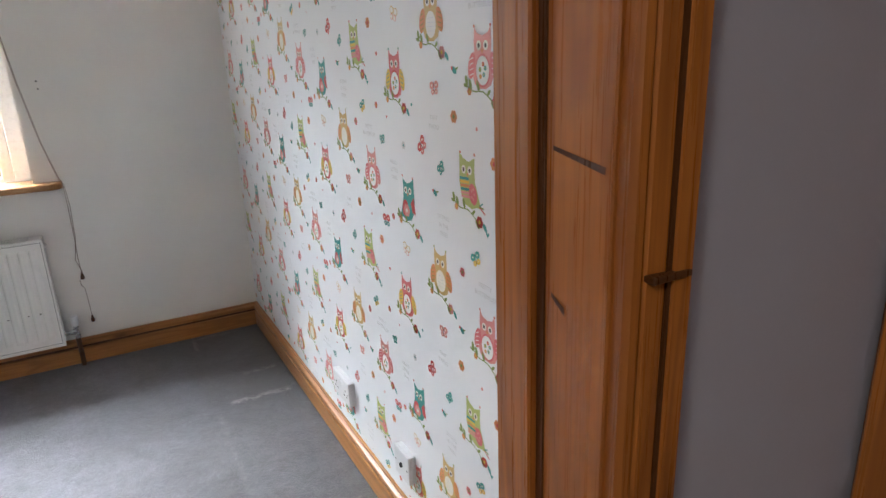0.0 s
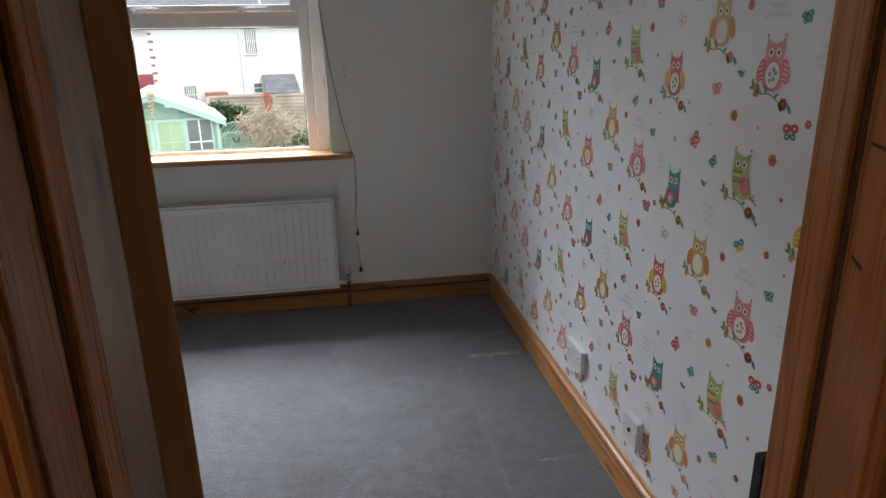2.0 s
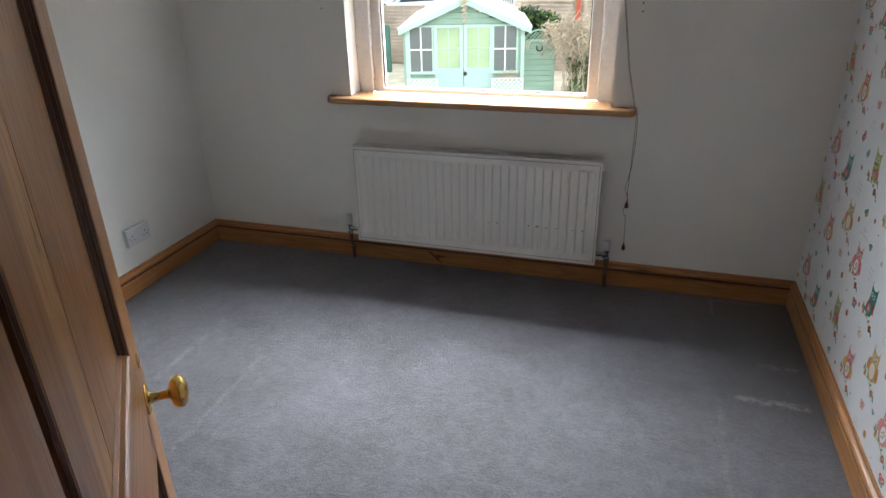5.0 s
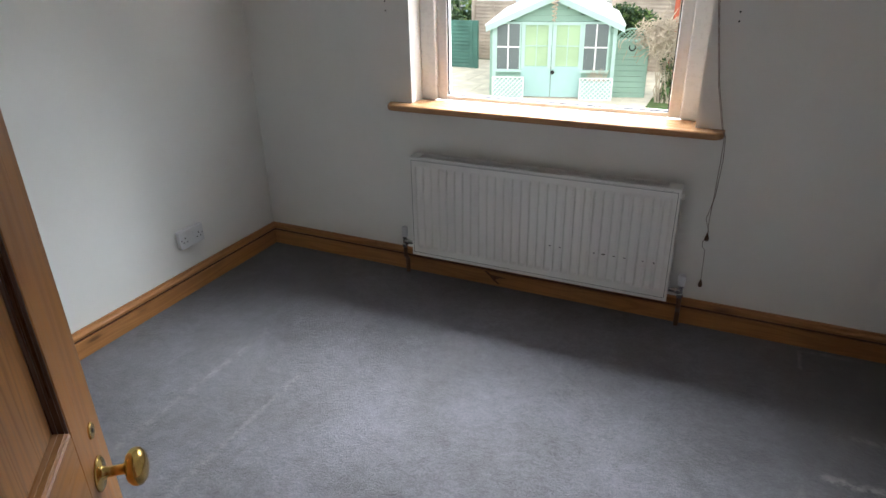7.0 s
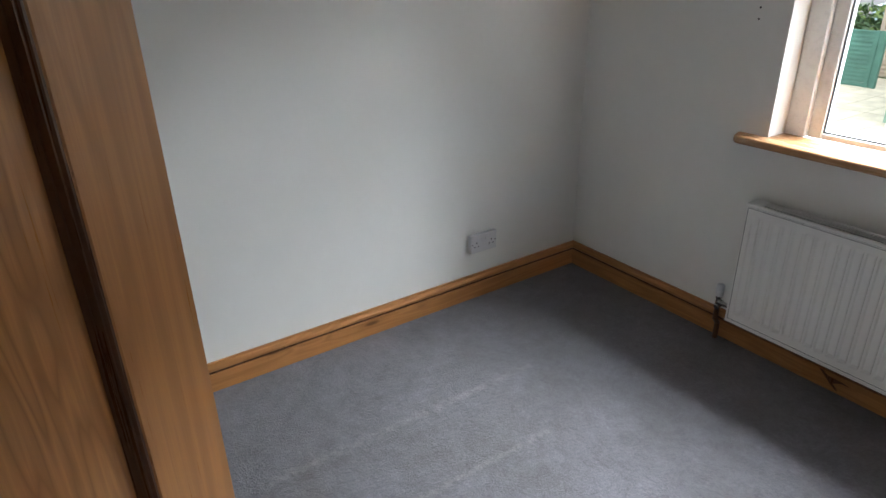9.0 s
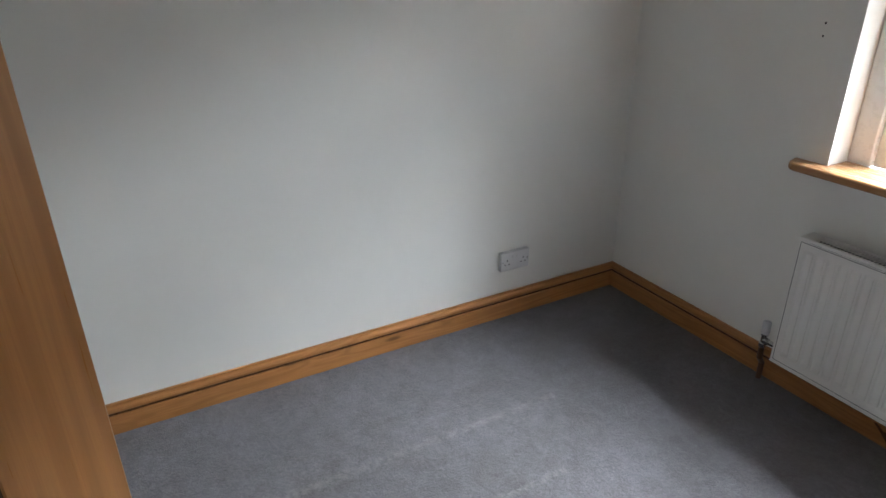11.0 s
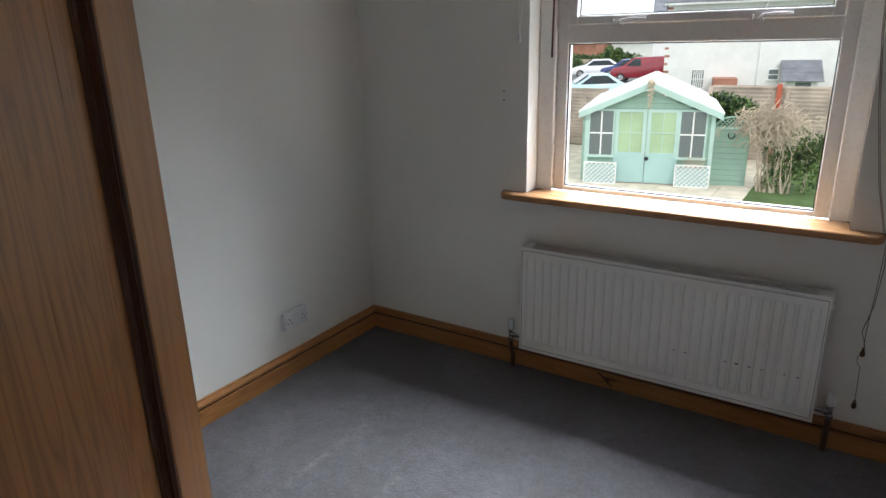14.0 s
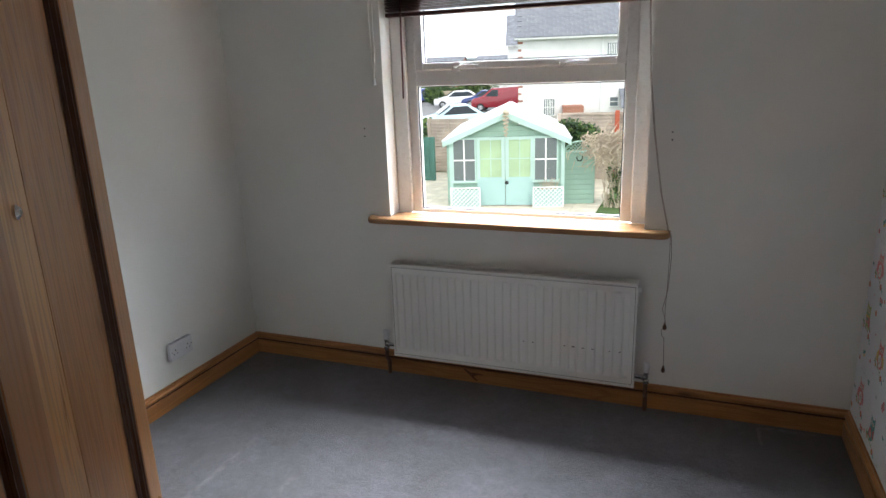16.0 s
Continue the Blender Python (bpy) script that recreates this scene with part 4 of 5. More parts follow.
thing("house_wall_outside", box(XL - 3.0, XL - 0.1, 0.0, 0.28, GROUND, 2.6), render_white, "outer wall of the house beside the window", "wall", kind="structure")
thing("road", box(-60, -10.9, 24, 64, GROUND, GROUND + 0.03), asphalt, "pale tarmac parking area and road", "road", kind="structure")


def roof_slab(p, q, r, t, mat, name, parent, label=""):
    """A sloping slab through four corners."""
    b = bmesh.new()
    c = [Vector(v) for v in (p, q, r, t)]
    n = (c[1] - c[0]).cross(c[2] - c[0]).normalized() * 0.05
    if n.z < 0:
        n = -n
    lo, hi = [b.verts.new(v) for v in c], [b.verts.new(v + n) for v in c]
    b.faces.new(lo), b.faces.new(hi)
    for i in range(4):
        b.faces.new((lo[i], lo[(i + 1) % 4], hi[(i + 1) % 4], hi[i]))
    return part(name, b, mat, parent, label)


def trellis(name, x0, x1, z0, z1, y, mat, parent, step=0.085, w=0.016):
    b = bmesh.new()
    h, wd = z1 - z0, x1 - x0
    for s in (1, -1):
        k = -h
        while k < wd:
            a, c = max(0.0, k), min(wd, k + h)
            p0, p1 = (x0 + a, z0 + a - k), (x0 + c, z0 + c - k)
            if s < 0:
                p0, p1 = (p0[0], z0 + z1 - p0[1]), (p1[0], z0 + z1 - p1[1])
            if c - a > 0.02:
                tube([(p0[0], y + 0.006 * s, p0[1]), (p1[0], y + 0.006 * s, p1[1])], w / 2, 4, b)
            k += step
    for zz in (z0, z1):
        box(x0, x1, y - 0.012, y + 0.012, zz - 0.012, zz + 0.012, bm=b)
    for xx in (x0, x1):
        box(xx - 0.012, xx + 0.012, y - 0.012, y + 0.012, z0, z1, bm=b)
    return part(name, b, mat, parent, "white diagonal trellis" if mat is white_trellis else "")


SHED = (-4.815, 11.787, GROUND, 0, 0, 13.7)


def summerhouse():
    top = hold("summerhouse", pose(*SHED), "pale green timber summerhouse with white felt roof", "summerhouse")
    def X(x):
        return (x + 4.095) * 1.167 + 0.03
    def Y(y):
        return y - 8.7
    def Z(z):
        return (-0.05 + (z - 0.16) * 1.19 if z > -0.7 else -1.073 + (z + 0.7) * 0.627) - GROUND
    def P(x0, x1, y0, y1, z0, z1, bv=0.0):
        return box(X(x0), X(x1), Y(y0), Y(y1), Z(z0), Z(z1), bv)
    xl, xr, yb, ez, rz = -5.26, -2.93, 13.0, 0.13, 0.62
    cx = (xl + xr) / 2
    part("base", P(xl, xr, 8.7, yb, GROUND, GROUND + 0.08), fence_brown, top)
    part("side_wall", P(xl, xl + 0.05, 8.75, yb, GROUND + 0.08, ez), sh_green, top)
    part("side_wall", P(xr - 0.05, xr, 8.75, yb, GROUND + 0.08, ez), sh_green, top)
    part("back_wall", P(xl + 0.05, xr - 0.05, yb - 0.05, yb, GROUND + 0.08, ez), sh_green, top)
    # front boards round the openings
    k, z, hw, e2, r2 = 0, 0.08, X(xr), Z(ez), Z(rz)
    while z < r2 - 0.02:
        h = min(0.121, r2 - z)
        half = hw if z + h <= e2 else hw * max(0.0, (r2 - z - h) / (r2 - e2))
        spans = [(-half, half)]
        if z < Z(0.2):
            spans = [(-half, X(-4.70)), (X(-3.54), half)]
        for a, c in spans:
            if c - a > 0.03:
                part("board", box(a, c, 0.005 + 0.006 * (k % 2), 0.045, z, z + h), sh_green, top)
        z += 0.125
        k += 1
    for x in (xl, xr - 0.07):
        part("corner_post", P(x, x + 0.07, 8.67, 8.74, GROUND + 0.08, ez), sh_trim, top)
    for a, c, s in ((cx, xl - 0.12, -1), (cx, xr + 0.12, 1)):
        ze = ez - 0.12 * (rz - ez) / (xr - cx)
        roof_slab((X(a), Y(8.58), Z(rz + 0.04)), (X(c), Y(8.58), Z(ze + 0.04)), (X(c), Y(yb + 0.15), Z(ze + 0.04)), (X(a), Y(yb + 0.15), Z(rz + 0.04)), felt, "roof_slope", top, "pale mineral felt roof")
        b = bmesh.new()
        f = [b.verts.new((X(x), Y(8.565), Z(zz))) for x, zz in ((a, rz + 0.06), (c, ze + 0.06), (c, ze - 0.05), (a, rz - 0.05))]
        face = b.faces.new(f)
        e = bmesh.ops.extrude_face_region(b, geom=[face])
        for v in e["geom"]:
            if isinstance(v, bmesh.types.BMVert):
                v.co.y += 0.03
        part("bargeboard", b, sh_trim, top)
    for x0, x1 in ((-4.70, -4.125), (-4.115, -3.54)):
        d = part("door_leaf", P(x0, x1, 8.70, 8.74, GROUND + 0.1, -0.64), sh_aqua, top, "pale aqua door leaf")
        def leaf(*a):
            return P(*a)
        part("door_stile", P(x0, x0 + 0.07, 8.695, 8.735, -0.64, 0.2), sh_trim, d)
        part("door_stile", P(x1 - 0.07, x1, 8.695, 8.735, -0.64, 0.2), sh_trim, d)
        part("door_rail", P(x0 + 0.07, x1 - 0.07, 8.695, 8.735, 0.14, 0.2), sh_trim, d)
        part("door_rail", P(x0 + 0.07, x1 - 0.07, 8.693, 8.735, -0.68, -0.60), sh_aqua, d)
        mx = (x0 + x1) / 2
        for a, c in ((x0 + 0.07, mx - 0.008), (mx + 0.008, x1 - 0.07)):
            for z0, z1 in ((-0.60, -0.238), (-0.222, 0.14)):
                part("pane", P(a, c, 8.715, 8.720, z0, z1), curtain, d, "glazed pane with a lime curtain behind")
        part("glazing_bar", P(x0 + 0.07, x1 - 0.07, 8.700, 8.722, -0.238, -0.222), sh_trim, d)
        part("glazing_bar", P(mx - 0.008, mx + 0.008, 8.700, 8.722, -0.60, 0.14), sh_trim, d)
    part("door_handle", lathe([(0.03, 0), (0.045, 0.006), (0.045, 0.014), (0.03, 0.02)], Matrix.Translation((X(-4.09), Y(8.69), Z(-0.72))) @ pose(0, 0, 0, 90, 0, 0), 14), black, top, "black ring handle")
    for x0, x1 in ((-5.17, -4.74), (-3.52, -3.09)):
        w = part("window_frame", P(x0 - 0.03, x0, 8.68, 8.735, -0.68, 0.20), sh_trim, top)
        part("frame_side", P(x1, x1 + 0.03, 8.68, 8.735, -0.68, 0.20), sh_trim, w)
        part("frame_rail", P(x0, x1, 8.68, 8.735, 0.16, 0.20), sh_trim, w)
        part("frame_sill", P(x0 - 0.05, x1 + 0.05, 8.64, 8.735, -0.71, -0.66), sh_trim, w)
        mx = (x0 + x1) / 2
        for a, c in ((x0, mx - 0.014), (mx + 0.014, x1)):
            for z0, z1 in ((-0.66, -0.264), (-0.236, 0.16)):
                part("pane", P(a, c, 8.692, 8.698, z0, z1), dark_pane, w, "dark glass pane")
        part("glazing_bar", P(x0, x1, 8.682, 8.70, -0.264, -0.236), white_trellis, w)
        part("glazing_bar", P(mx - 0.014, mx + 0.014, 8.682, 8.70, -0.66, 0.16), white_trellis, w)
    return top


summerhouse()
for x0, x1 in ((-1.30, -0.60), (0.66, 1.36)):
    pl = hold("planter_trellis", pose(*SHED), "white trellis planter front below the summerhouse window", "planter", "planters")
    trellis("trellis", x0, x1, 0.05, 0.52, -0.16, white_trellis, pl, 0.10, 0.02)
    part("planter_box", box(x0, x1, -0.145, -0.03, 0.0, 0.45), sh_aqua, pl)
    if x0 > 0:
        b = bmesh.new()
        for k in range(26):
            u = k / 25.0
            tube([(0.85 + 0.35 * u, -0.09, 0.44), (0.84 + 0.36 * u + 0.05 * math.sin(k * 2.1), -0.10, 0.56 + 0.05 * math.cos(k)), (0.83 + 0.38 * u + 0.10 * math.sin(k * 2.1), -0.12, 0.62 + 0.12 * abs(math.sin(k * 1.3)))], 0.008, 4, b, 0.003)
        part("dry_flowers", b, twig, pl, "dry stems in the planter")
orn = hold("hanging_ornament", Matrix(pose(*SHED)) @ pose(0.03, -0.2, 2.27), "beige twisted hanging wooden ornament at the gable", "ornament")
part("spiral", tube([(0.08 * math.sin(i * 1.1) * (1 - i / 60), 0.03 * math.cos(i * 1.1), -0.02 - i * 0.0150) for i in range(36)], 0.017, 6), twig, orn)
part("knot", lathe([(0.02, 0), (0.07, 0.03), (0.08, 0.07), (0.03, 0.12)], pose(0, 0, -0.05), 10), twig, orn)

store = hold("garden_store", Matrix(pose(*SHED)) @ pose(0, 0.25, 0), "pale green slatted garden store with arched trellis top", "garden store")
for i in range(10):
    part("slat", box(1.40, 2.10, 0.004 * (i % 2), 0.035, 0.02 + i * 0.122, 0.136 + i * 0.122), sh_green, store)
part("body", box(1.38, 2.12, 0.036, 0.6, 0.0, 1.25), sh_green, store)
part("horseshoe", tube([(1.75 + 0.065 * math.cos(radians(a)), -0.01, 1.14 + 0.075 * math.sin(radians(a))) for a in range(150, 391, 20)], 0.012, 6), hole_dark, store, "dark iron horseshoe")
b = tube([(1.75 + 0.36 * math.cos(radians(a)), 0.0, 1.25 + 0.28 * math.sin(radians(a))) for a in range(0, 181, 12)], 0.022, 6)
for k in range(-7, 8):
    for s in (1, -1):
        pts = [(1.75 + k * 0.08 + s * u * 0.1, 0.0, 1.25 + u * 0.1) for u in (0.0, 0.5, 1.0, 1.5, 2.0, 2.5)]
        pts = [p for p in pts if ((p[0] - 1.75) / 0.36) ** 2 + ((p[2] - 1.25) / 0.28) ** 2 <= 1.0]
        if len(pts) > 1:
            tube(pts, 0.011, 4, b)
part("trellis_top", b, sh_green, store)


def leaves(name, count, centre, size, leaf, mats, rnd, lumps=9):
    """Many small leaf blades scattered over lumps inside a box."""
    vs, fs, ms = [], [], []
    blobs = [(Vector((rnd.uniform(-1, 1), rnd.uniform(-1, 1), rnd.uniform(-1, 1))), rnd.uniform(0.35, 0.6)) for _ in range(lumps)]
    for _ in range(count):
        c, r = rnd.choice(blobs)
        d = Vector((rnd.gauss(0, 1), rnd.gauss(0, 1), rnd.gauss(0, 1))).normalized() * r * rnd.uniform(0.6, 1.05)
        p = Vector(((c.x * 0.6 + d.x) * size[0], (c.y * 0.6 + d.y) * size[1], (c.z * 0.6 + d.z) * size[2])) + Vector(centre)
        u = Vector((rnd.gauss(0, 1), rnd.gauss(0, 1), rnd.gauss(0, 1))).normalized()
        v = u.cross(Vector((rnd.gauss(0, 1), rnd.gauss(0, 1), rnd.gauss(0, 1)))).normalized()
        k, l = len(vs), leaf * rnd.uniform(0.6, 1.4)
        vs += [p - u * l, p + v * l * 0.45, p + u * l, p - v * l * 0.45]
        fs.append((k, k + 1, k + 2, k + 3))
        ms.append(rnd.randrange(len(mats)))
    me = bpy.data.meshes.new(name)
    me.from_pydata(vs, [], fs)
    for m in mats:
        me.materials.append(m)
    me.polygons.foreach_set("material_index", ms)
    return me


def bush(label, centre, size, leaf, count, mats, seed, category="bush"):
    rnd = random.Random(seed)
    top = hold("bush" if category == "bush" else category, pose(centre[0], centre[1], GROUND), label, category)
    z = centre[2] - GROUND
    part("stems", tube([(0, 0, 0), (0.03, 0, z * 0.6), (0, 0.02, z)], 0.04, 6, None, 0.015), twig, top)
    o = new("foliage", leaves("foliage", count, (0, 0, z), size, leaf, mats, rnd))
    o.parent = top
    return top


bush("glossy dark green ivy mound over the fence", (-3.75, 15.5, -0.45), (0.8, 0.35, 0.55), 0.06, 2600, [leaf_dark, leaf_dark, leaf_light], 3)
bush("fresh green shrub beside the dry climber", (-1.7, 12.6, -1.0), (0.55, 0.4, 0.6), 0.045, 1800, [leaf_light, leaf_light, leaf_dark], 5)
bush("tall dark green garden hedge behind the fence", (-10.4, 17.2, -0.75), (2.6, 0.7, 0.95), 0.09, 5200, [leaf_dark, leaf_dark, leaf_light], 6, "hedge")
bush("rounded green bush beside the parked cars", (-23.6, 55.0, -0.7), (1.2, 1.0, 1.0), 0.16, 1800, [leaf_dark, leaf_light], 8)
bush("clipped green hedge beyond the parked cars", (-21.5, 60.0, -0.2), (1.1, 0.9, 1.1), 0.16, 1800, [leaf_light, leaf_light, leaf_dark], 9, "hedge")
bush("low green verge bushes by the road", (-26.5, 66.0, -0.8), (5.5, 1.0, 0.9), 0.2, 2600, [leaf_dark, leaf_light], 10)


def dry_climber():
    rnd = random.Random(12)
    top = hold("dry_climber", pose(-2.30, 12.35, GROUND), "tangled dry climber with bare beige stems", "climbing plant")
    b = bmesh.new()
    for _ in range(26):
        x = rnd.uniform(-0.25, 0.45)
        pts = [(x, rnd.uniform(-0.1, 0.1), 0)]
        for k in range(1, 6):
            pts.append((pts[-1][0] + rnd.uniform(-0.08, 0.08), pts[-1][1] + rnd.uniform(-0.06, 0.06), k * rnd.uniform(0.23, 0.29)))
        tube(pts, rnd.uniform(0.012, 0.022), 5, b, 0.008)
    part("stems", b, twig, top)
    b = bmesh.new()
    for _ in range(620):
        p = Vector((rnd.gauss(-0.10, 0.32), rnd.gauss(-0.10, 0.12), rnd.gauss(1.42, 0.18)))
        d = Vector((rnd.uniform(-1, 1), rnd.uniform(-0.5, 0.5), rnd.uniform(-1.0, 0.6))).normalized()
        pts = []
        for k in range(5):
            pts.append(p.copy())
            p = p + d * rnd.uniform(0.05, 0.10)
            d = (d + Vector((rnd.gauss(0, 0.4), rnd.gauss(0, 0.3), rnd.gauss(-0.15, 0.4)))).normalized()
        tube(pts, rnd.uniform(0.008, 0.016), 4, b, 0.004)
    part("twigs", b, twig, top)
    o = new("leaf_tufts", leaves("leaf_tufts", 900, (0.2, 0.05, 0.6), (0.40, 0.3, 0.5), 0.035, [leaf_light, leaf_dark], rnd))
    o.parent = top
    return top


dry_climber()


def fence(label, x0, x1, y, z1, mat, seed, post_mat=None, slat=0.10, bay=1.83):
    rnd = random.Random(seed)
    top = hold("fence", pose(0, 0, 0), label, "fence")
    x = x0
    while x < x1 - 0.05:
        e = min(x + bay, x1)
        part("post", box(x - 0.05, x + 0.05, y - 0.06, y + 0.04, GROUND, z1 + 0.06), post_mat or mat, top)
        z = GROUND + 0.04
        while z < z1:
            j = rnd.uniform(-0.012, 0.012)
            part("slat", sweep([(0, 0), (0.02, 0), (0.026, slat * 0.5), (0.012, slat * 1.05), (0, slat * 1.05)], (x + 0.05, y, z + j), (e - 0.05, y, z - j), (0, -1, 0)), mat, top)
            z += slat
        part("batten", box((x + e) / 2 - 0.03, (x + e) / 2 + 0.03, y - 0.045, y - 0.026, GROUND + 0.05, z1 + 0.01), mat, top)
        part("capping", box(x + 0.05, e - 0.05, y - 0.04, y + 0.03, z1 + 0.02, z1 + 0.05), mat, top)
        x = e
    part("post", box(x1 - 0.05, x1 + 0.05, y - 0.06, y + 0.04, GROUND, z1 + 0.06), post_mat or mat, top)
    return top


fence("dark green wavy lap garden fence", -13.6, -7.95, 15.0, -0.42, fence_green, 21)
fence("weathered brown lap fence behind the summerhouse", -8.7, -7.4, 16.6, 0.0, fence_brown, 22)
fence("weathered grey-brown lap garden fence", -4.35, 2.97, 16.0, 0.16, fence_brown, 23)
thing("fence_post", box(-2.77, -2.65, 15.86, 15.94, GROUND, 0.30, 0.01), fence_red, "red painted upright post against the fence", "post")

# paving slabs beside the summerhouse
patio = hold("patio", pose(0, 0, 0), "pale sandstone paving beside the summerhouse", "paving", kind="structure")
slab_mesh = mesh_of(box(-0.295, 0.295, -0.295, 0.295, 0.0, 0.035, 0.006), "paving_slab", stone_pale)
rnd = random.Random(31)
for i in range(14):
    for j in range(13):
        o = new("paving_slab", slab_mesh)
        o.matrix_world = pose(-2.95 - i * 0.6, 9.0 + j * 0.6, GROUND + rnd.uniform(-0.004, 0.004), 0, 0, rnd.choice((0, 90, 180, 270)))
        o.parent = patio


def house(name, label, x0, x1, y0, y1, eave, ridge, ry, mat):
    top = hold(name, pose(0, 0, 0), label, "house")
    part("wall", box(x0, x1, y0, y1, GROUND, eave), mat, top)
    part("gable", sweep([(0, 0), (y1 - y0, 0), (ry - y0, ridge - eave)], (x0, y0, eave), (x1, y0, eave), (0, 1, 0)), mat, top)
    roof = roof_slab((x0 - 0.2, y0 - 0.3, eave - 0.05), (x1 + 0.2, y0 - 0.3, eave - 0.05), (x1 + 0.2, ry, ridge + 0.08), (x0 - 0.2, ry, ridge + 0.08), slate, "roof", top, "grey slate roof")
    roof_slab((x0 - 0.2, y1 + 0.3, eave - 0.05), (x1 + 0.2, y1 + 0.3, eave - 0.05), (x1 + 0.2, ry, ridge + 0.08), (x0 - 0.2, ry, ridge + 0.08), slate, "roof", top)
    part("gutter", sweep([(0, 0), (0.1, 0), (0.12, 0.09), (-0.0, 0.09)], (x0 - 0.2, y0 - 0.3, eave - 0.12), (x1 + 0.2, y0 - 0.3, eave - 0.12), (0, -1, 0)), white_trellis, top, "white gutter")
    return top, roof


def house_window(top, x0, x1, y, z0, z1, bars=True):
    w = part("window", box(x0 - 0.06, x1 + 0.06, y - 0.09, y + 0.02, z0 - 0.08, z0, 0.01), white_trellis, top, "white sash window")
    part("window_frame", box(x0 - 0.05, x0, y - 0.05, y + 0.02, z0, z1), white_trellis, w)
    part("window_frame", box(x1, x1 + 0.05, y - 0.05, y + 0.02, z0, z1), white_trellis, w)
    part("window_frame", box(x0, x1, y - 0.05, y + 0.02, z1, z1 + 0.06), white_trellis, w)
    part("pane", box(x0, x1, y - 0.02, y - 0.012, z0, z1), window_grey, w)
    part("sash_bar", box(x0, x1, y - 0.04, y - 0.02, (z0 + z1) / 2 - 0.025, (z0 + z1) / 2 + 0.025), white_trellis, w)
    if bars:
        for k in range(1, 6):
            x = x0 + (x1 - x0) * k / 6
            part("blind_slat", box(x - 0.025, x + 0.025, y - 0.0205, y - 0.0202 + 0.004, z0 + 0.02, z1 - 0.02), white_trellis, w)


window_grey = material("reflecting_window_pane", (0.16, 0.19, 0.2), 0.1)
h1, r1 = house("white_house", "large white rendered house with grey slate roof", -10.6, 9.0, 34.0, 42.0, 3.13, 5.9, 38.0, render_white)
rnd = random.Random(41)
h1.matrix_world = pose(-10.25, 34, 0, 0, 0, 13.7) @ Matrix.Translation((10.6, -34, 0))
tile = [mesh_of(box(-0.24, 0.24, -0.02, 0.30, 0.0, 0.022), "slate_tile", m) for m in (slate, slate_light)]
pitch = math.degrees(math.atan2(5.98 - 3.08, 38.0 - 33.7))
for j in range(10):
    for i in range(28):
        o = new("slate_tile", tile[0 if rnd.random() < 0.7 else 1])
        f = (j + 0.1) / 19.0
        o.matrix_world = pose(-10.4 + (i + 0.5 * (j % 2)) * 0.5, 33.7 + 4.3 * f, 3.08 + 2.9 * f + 0.062, pitch, 0, 0) @ pose(0, 0, rnd.uniform(0, 0.012))
        o.parent = r1
house_window(h1, -5.66, -5.08, 34.0, 1.36, 2.68)
house_window(h1, -9.13, -8.55, 34.0, -1.17, -0.28)
house_window(h1, -5.43, -5.0, 34.0, -0.75, -0.27, False)
part("downpipe", tube([(-5.9, 33.9, 3.0), (-5.95, 33.95, 2.8), (-5.95, 33.95, GROUND)], 0.05, 8), white_trellis, h1)
part("vent_pipe", tube([(-4.75, 33.5, 3.1), (-4.75, 33.5, 4.3)], 0.06, 8), white_trellis, h1)
for i in range(12):
    z = GROUND + 0.1 + i * 0.4
    part("quoin", box(-10.61, -10.42 + 0.08 * (i % 2), 33.99, 34.05, z, z + 0.12), brick_red, h1, "red brick quoin")
porch = part("porch", box(-4.7, -3.3, 33.0, 34.0, GROUND, -0.72), render_white, h1)
roof_slab((-4.95, 32.7, -0.80), (-3.1, 32.7, -0.80), (-3.1, 34.0, 0.16), (-4.95, 34.0, 0.16), slate, "porch_roof", porch)
part("porch_door", box(-4.3, -3.6, 32.985, 33.0, GROUND, -0.85), window_grey, porch)
for k in range(5):
    part("porch_slate_row", box(-4.97, -3.08, 32.66 + k * 0.26, 32.96 + k * 0.26, -0.78 + k * 0.19, -0.75 + k * 0.19), slate_light, porch)
part("lean_to_wall", box(-8.1, -7.0, 32.5, 34.0, GROUND, -0.62), brick_red, h1)
h2, r2 = house("terrace_house", "distant white terrace house with stepped slate roof", -19.4, -17.3, 60.0, 70.0, 3.6, 6.6, 65.0, render_white)
h2.matrix_world = pose(-16.9, 60, 0, 0, 0, 13.7) @ Matrix.Translation((18.3, -60, 0))
for x, y, w, c, lb in ((-44, 92, 9, brick_red, "distant red brick house with a pitched roof"), (-34, 96, 8, render_white, "distant pale house with a pitched roof"), (-56, 90, 9, brick_red, "distant red brick terrace with pitched roof"), (-29, 110, 7, brick_red, "distant brick house among trees")):
    house("far_house", lb, x, x + w, y, y + 8, 0.9, 3.4, y + 4, c)
thing("garden_wall", box(-38, -20.5, 62.0, 62.3, GROUND, -0.6), painted("sandy_wall_stone", (0.5, 0.42, 0.3), 0.9, 6.0, 0.02, 0.25), "sandy coloured low wall beyond the cars", "wall")


def hills():
    b = bmesh.new()
    n, prev = 60, None
    for i in range(n + 1):
        x = -700 + 1400 * i / n
        h = 9 + 7 * noise.noise(Vector((x * 0.006, 2.0, 0))) + 2.5 * noise.noise(Vector((x * 0.05, 7.0, 0)))
        cur = [b.verts.new((x, 420, GROUND)), b.verts.new((x, 470, h)), b.verts.new((x, 900, GROUND))]
        if prev:
            for k in range(2):
                b.faces.new((prev[k], cur[k], cur[k + 1], prev[k + 1]))
        prev = cur
    return b


thing("backdrop_hills", hills(), hill_mat, "far hazy wooded hills", "hills", kind="structure")


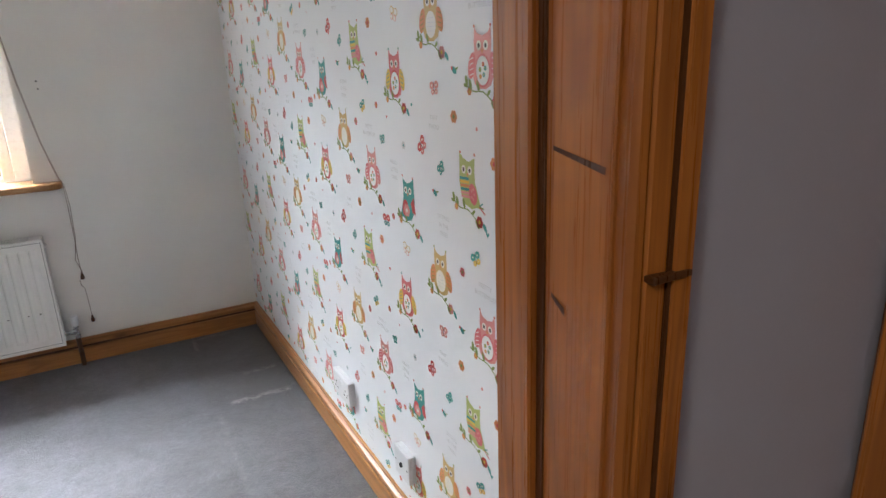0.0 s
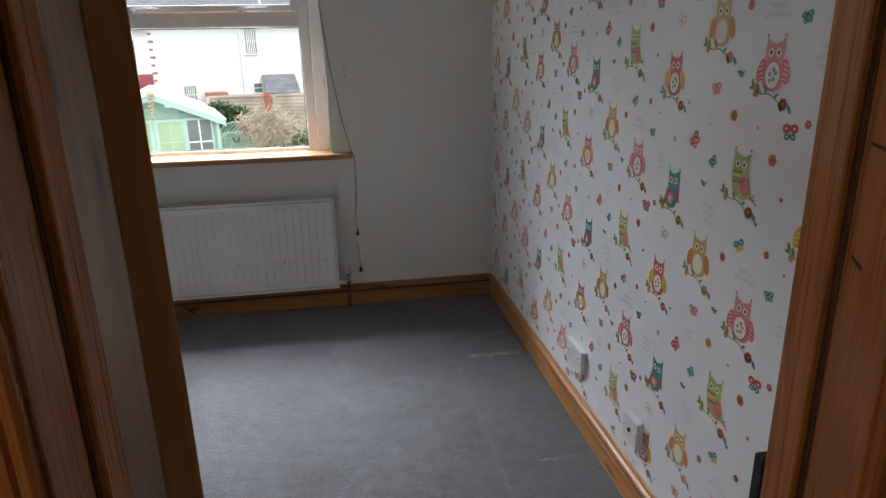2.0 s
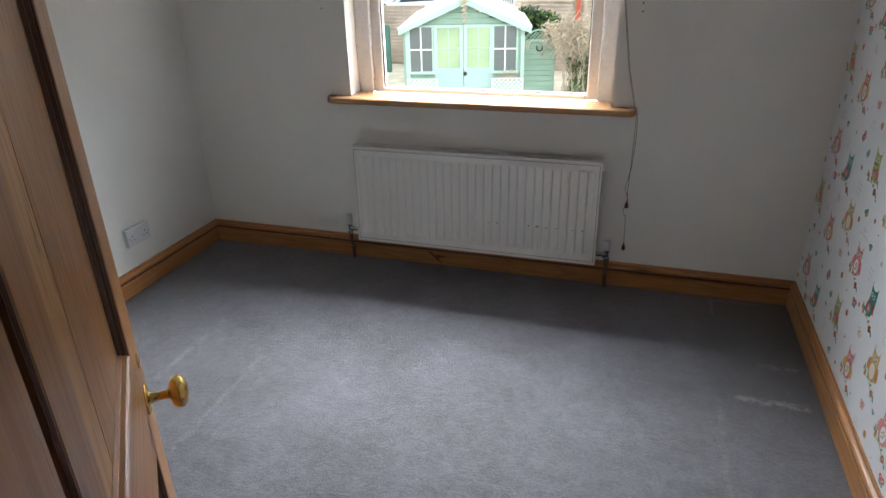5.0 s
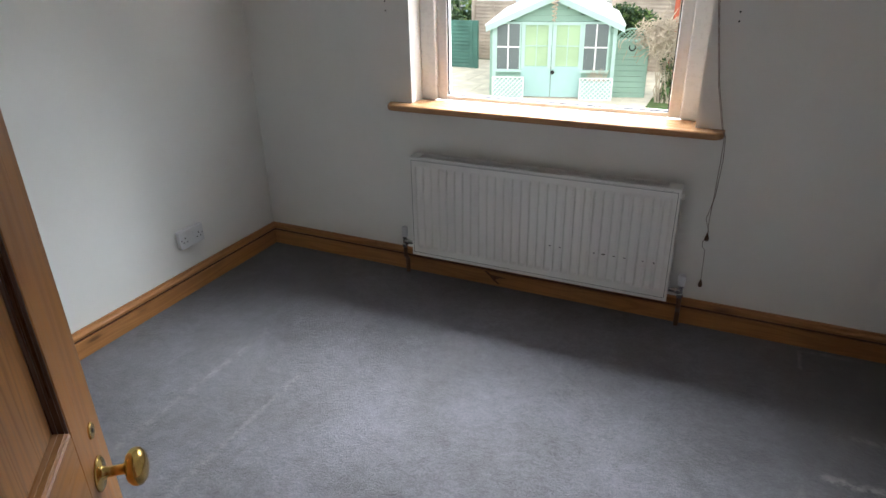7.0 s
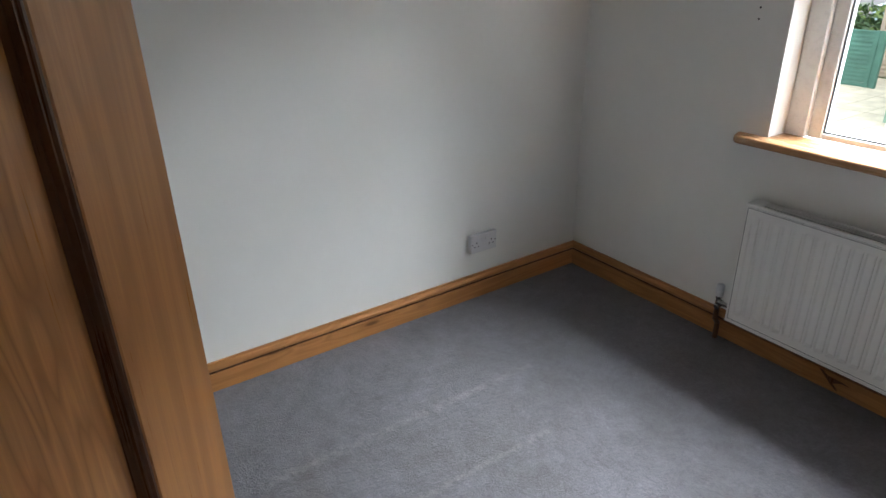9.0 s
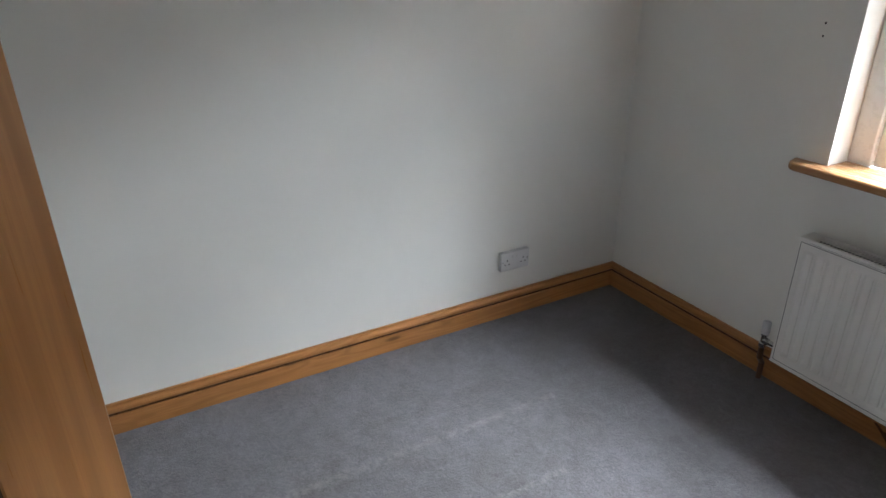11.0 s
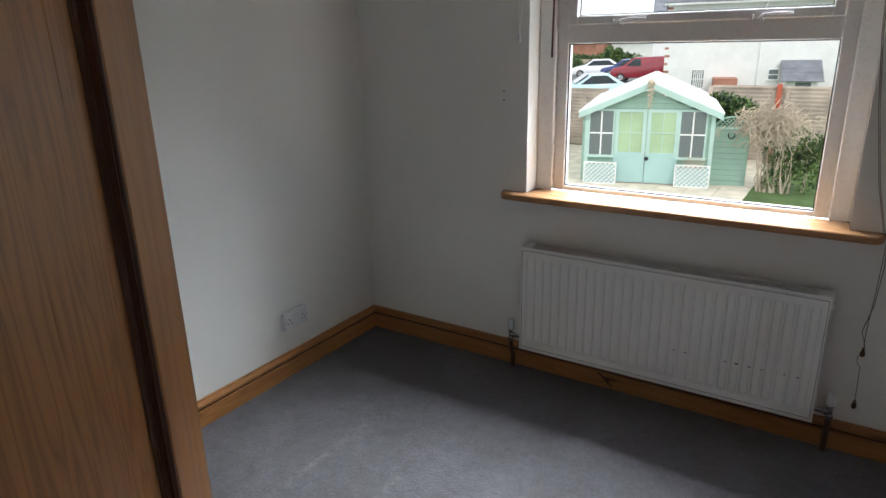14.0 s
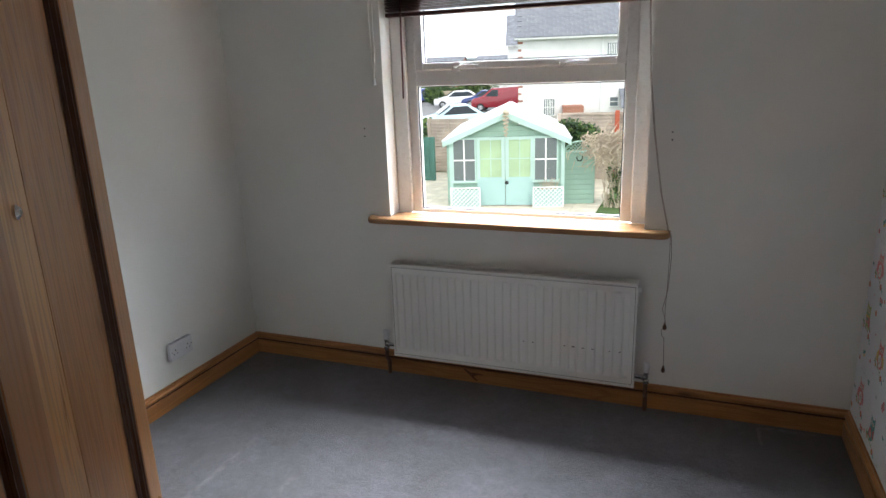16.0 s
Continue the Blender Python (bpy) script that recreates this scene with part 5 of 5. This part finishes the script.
def car(m, colour, label, van=False, length=4.1, group="parked cars"):
    paint = material("car_paint", colour, 0.25)
    paint.node_tree.nodes["Principled BSDF"].inputs["Coat Weight"].default_value = 0.6
    top = hold("van" if van else "car", m, label, "van" if van else "car", group)
    L, W = length / 2, 0.86
    if van:
        side = [(-L, 0.3), (-L, 0.75), (-L + 0.15, 0.98), (-L + 0.95, 1.12), (-L + 1.65, 1.74), (L - 0.1, 1.80), (L, 1.6), (L, 0.3)]
        glassy = [(-L + 1.12, 1.14), (-L + 1.66, 1.62), (-L + 2.15, 1.62), (-L + 2.15, 1.12)]
    else:
        side = [(-L, 0.25), (-L, 0.62), (-L + 0.2, 0.78), (-L + 1.05, 0.92), (-L + 1.75, 1.42), (L - 1.0, 1.45), (L - 0.25, 1.0), (L, 0.9), (L, 0.28)]
        glassy = [(-L + 1.25, 0.94), (-L + 1.8, 1.34), (L - 1.05, 1.36), (L - 0.5, 0.97)]
    b = sweep([(x, z) for x, z in side], (0, -W, 0), (0, W, 0), (1, 0, 0))
    bmesh.ops.bevel(b, geom=list(b.edges), offset=0.05, segments=2, affect="EDGES", profile=0.5)
    part("body", b, paint, top, "", True)
    for s in (-1, 1):
        part("side_window", sweep(glassy, (0, s * (W + 0.002), 0), (0, s * (W - 0.02), 0), (1, 0, 0)), car_glass, top)
    x0, z0, x1, z1 = (-L + 0.99, 1.16, -L + 1.60, 1.70) if van else (-L + 1.10, 0.96, -L + 1.70, 1.39)
    roof_slab((x0 - 0.05, -W + 0.1, z0), (x0 - 0.05, W - 0.1, z0), (x1 - 0.05, W - 0.14, z1), (x1 - 0.05, -W + 0.14, z1), car_glass, "windscreen", top)
    for x in (-L + 0.75, L - 0.75):
        for s in (-1, 1):
            wm = Matrix.Translation((x, s * (W - 0.08), 0.31)) @ pose(0, 0, 0, 90, 0, 0)
            wh = part("wheel", lathe([(0.20, -0.1), (0.31, -0.09), (0.31, 0.09), (0.20, 0.1)], wm, 18), rubber, top)
            part("rim", lathe([(0.02, -0.105), (0.19, -0.104), (0.19, 0.104), (0.02, 0.105)], wm, 14), chrome, wh)
    for s in (-1, 1):
        part("headlight", box(-L - 0.01, -L + 0.12, s * 0.62 - 0.16, s * 0.62 + 0.16, 0.62, 0.76, 0.02), lamp_glass, top)
    return top


G = GROUND + 0.03
car(pose(-15.0, 46.5, G, 0, 0, 6), (0.26, 0.015, 0.025), "red panel van parked beside the white house", True, 4.2)
car(pose(-17.7, 51.5, G, 0, 0, 15), (0.02, 0.04, 0.16), "dark blue hatchback parked in the row")
car(pose(-20.3, 51.5, G, 0, 0, 20), (0.75, 0.76, 0.78), "white hatchback parked in the row")
car(pose(-12.9, 30.0, G, 0, 0, 28), (0.45, 0.62, 0.68), "pale blue hatchback parked behind the fence", False, 3.6)
car(pose(-27.6, 60.0, G, 0, 0, 70), (0.06, 0.08, 0.30), "blue car parked far along the road")
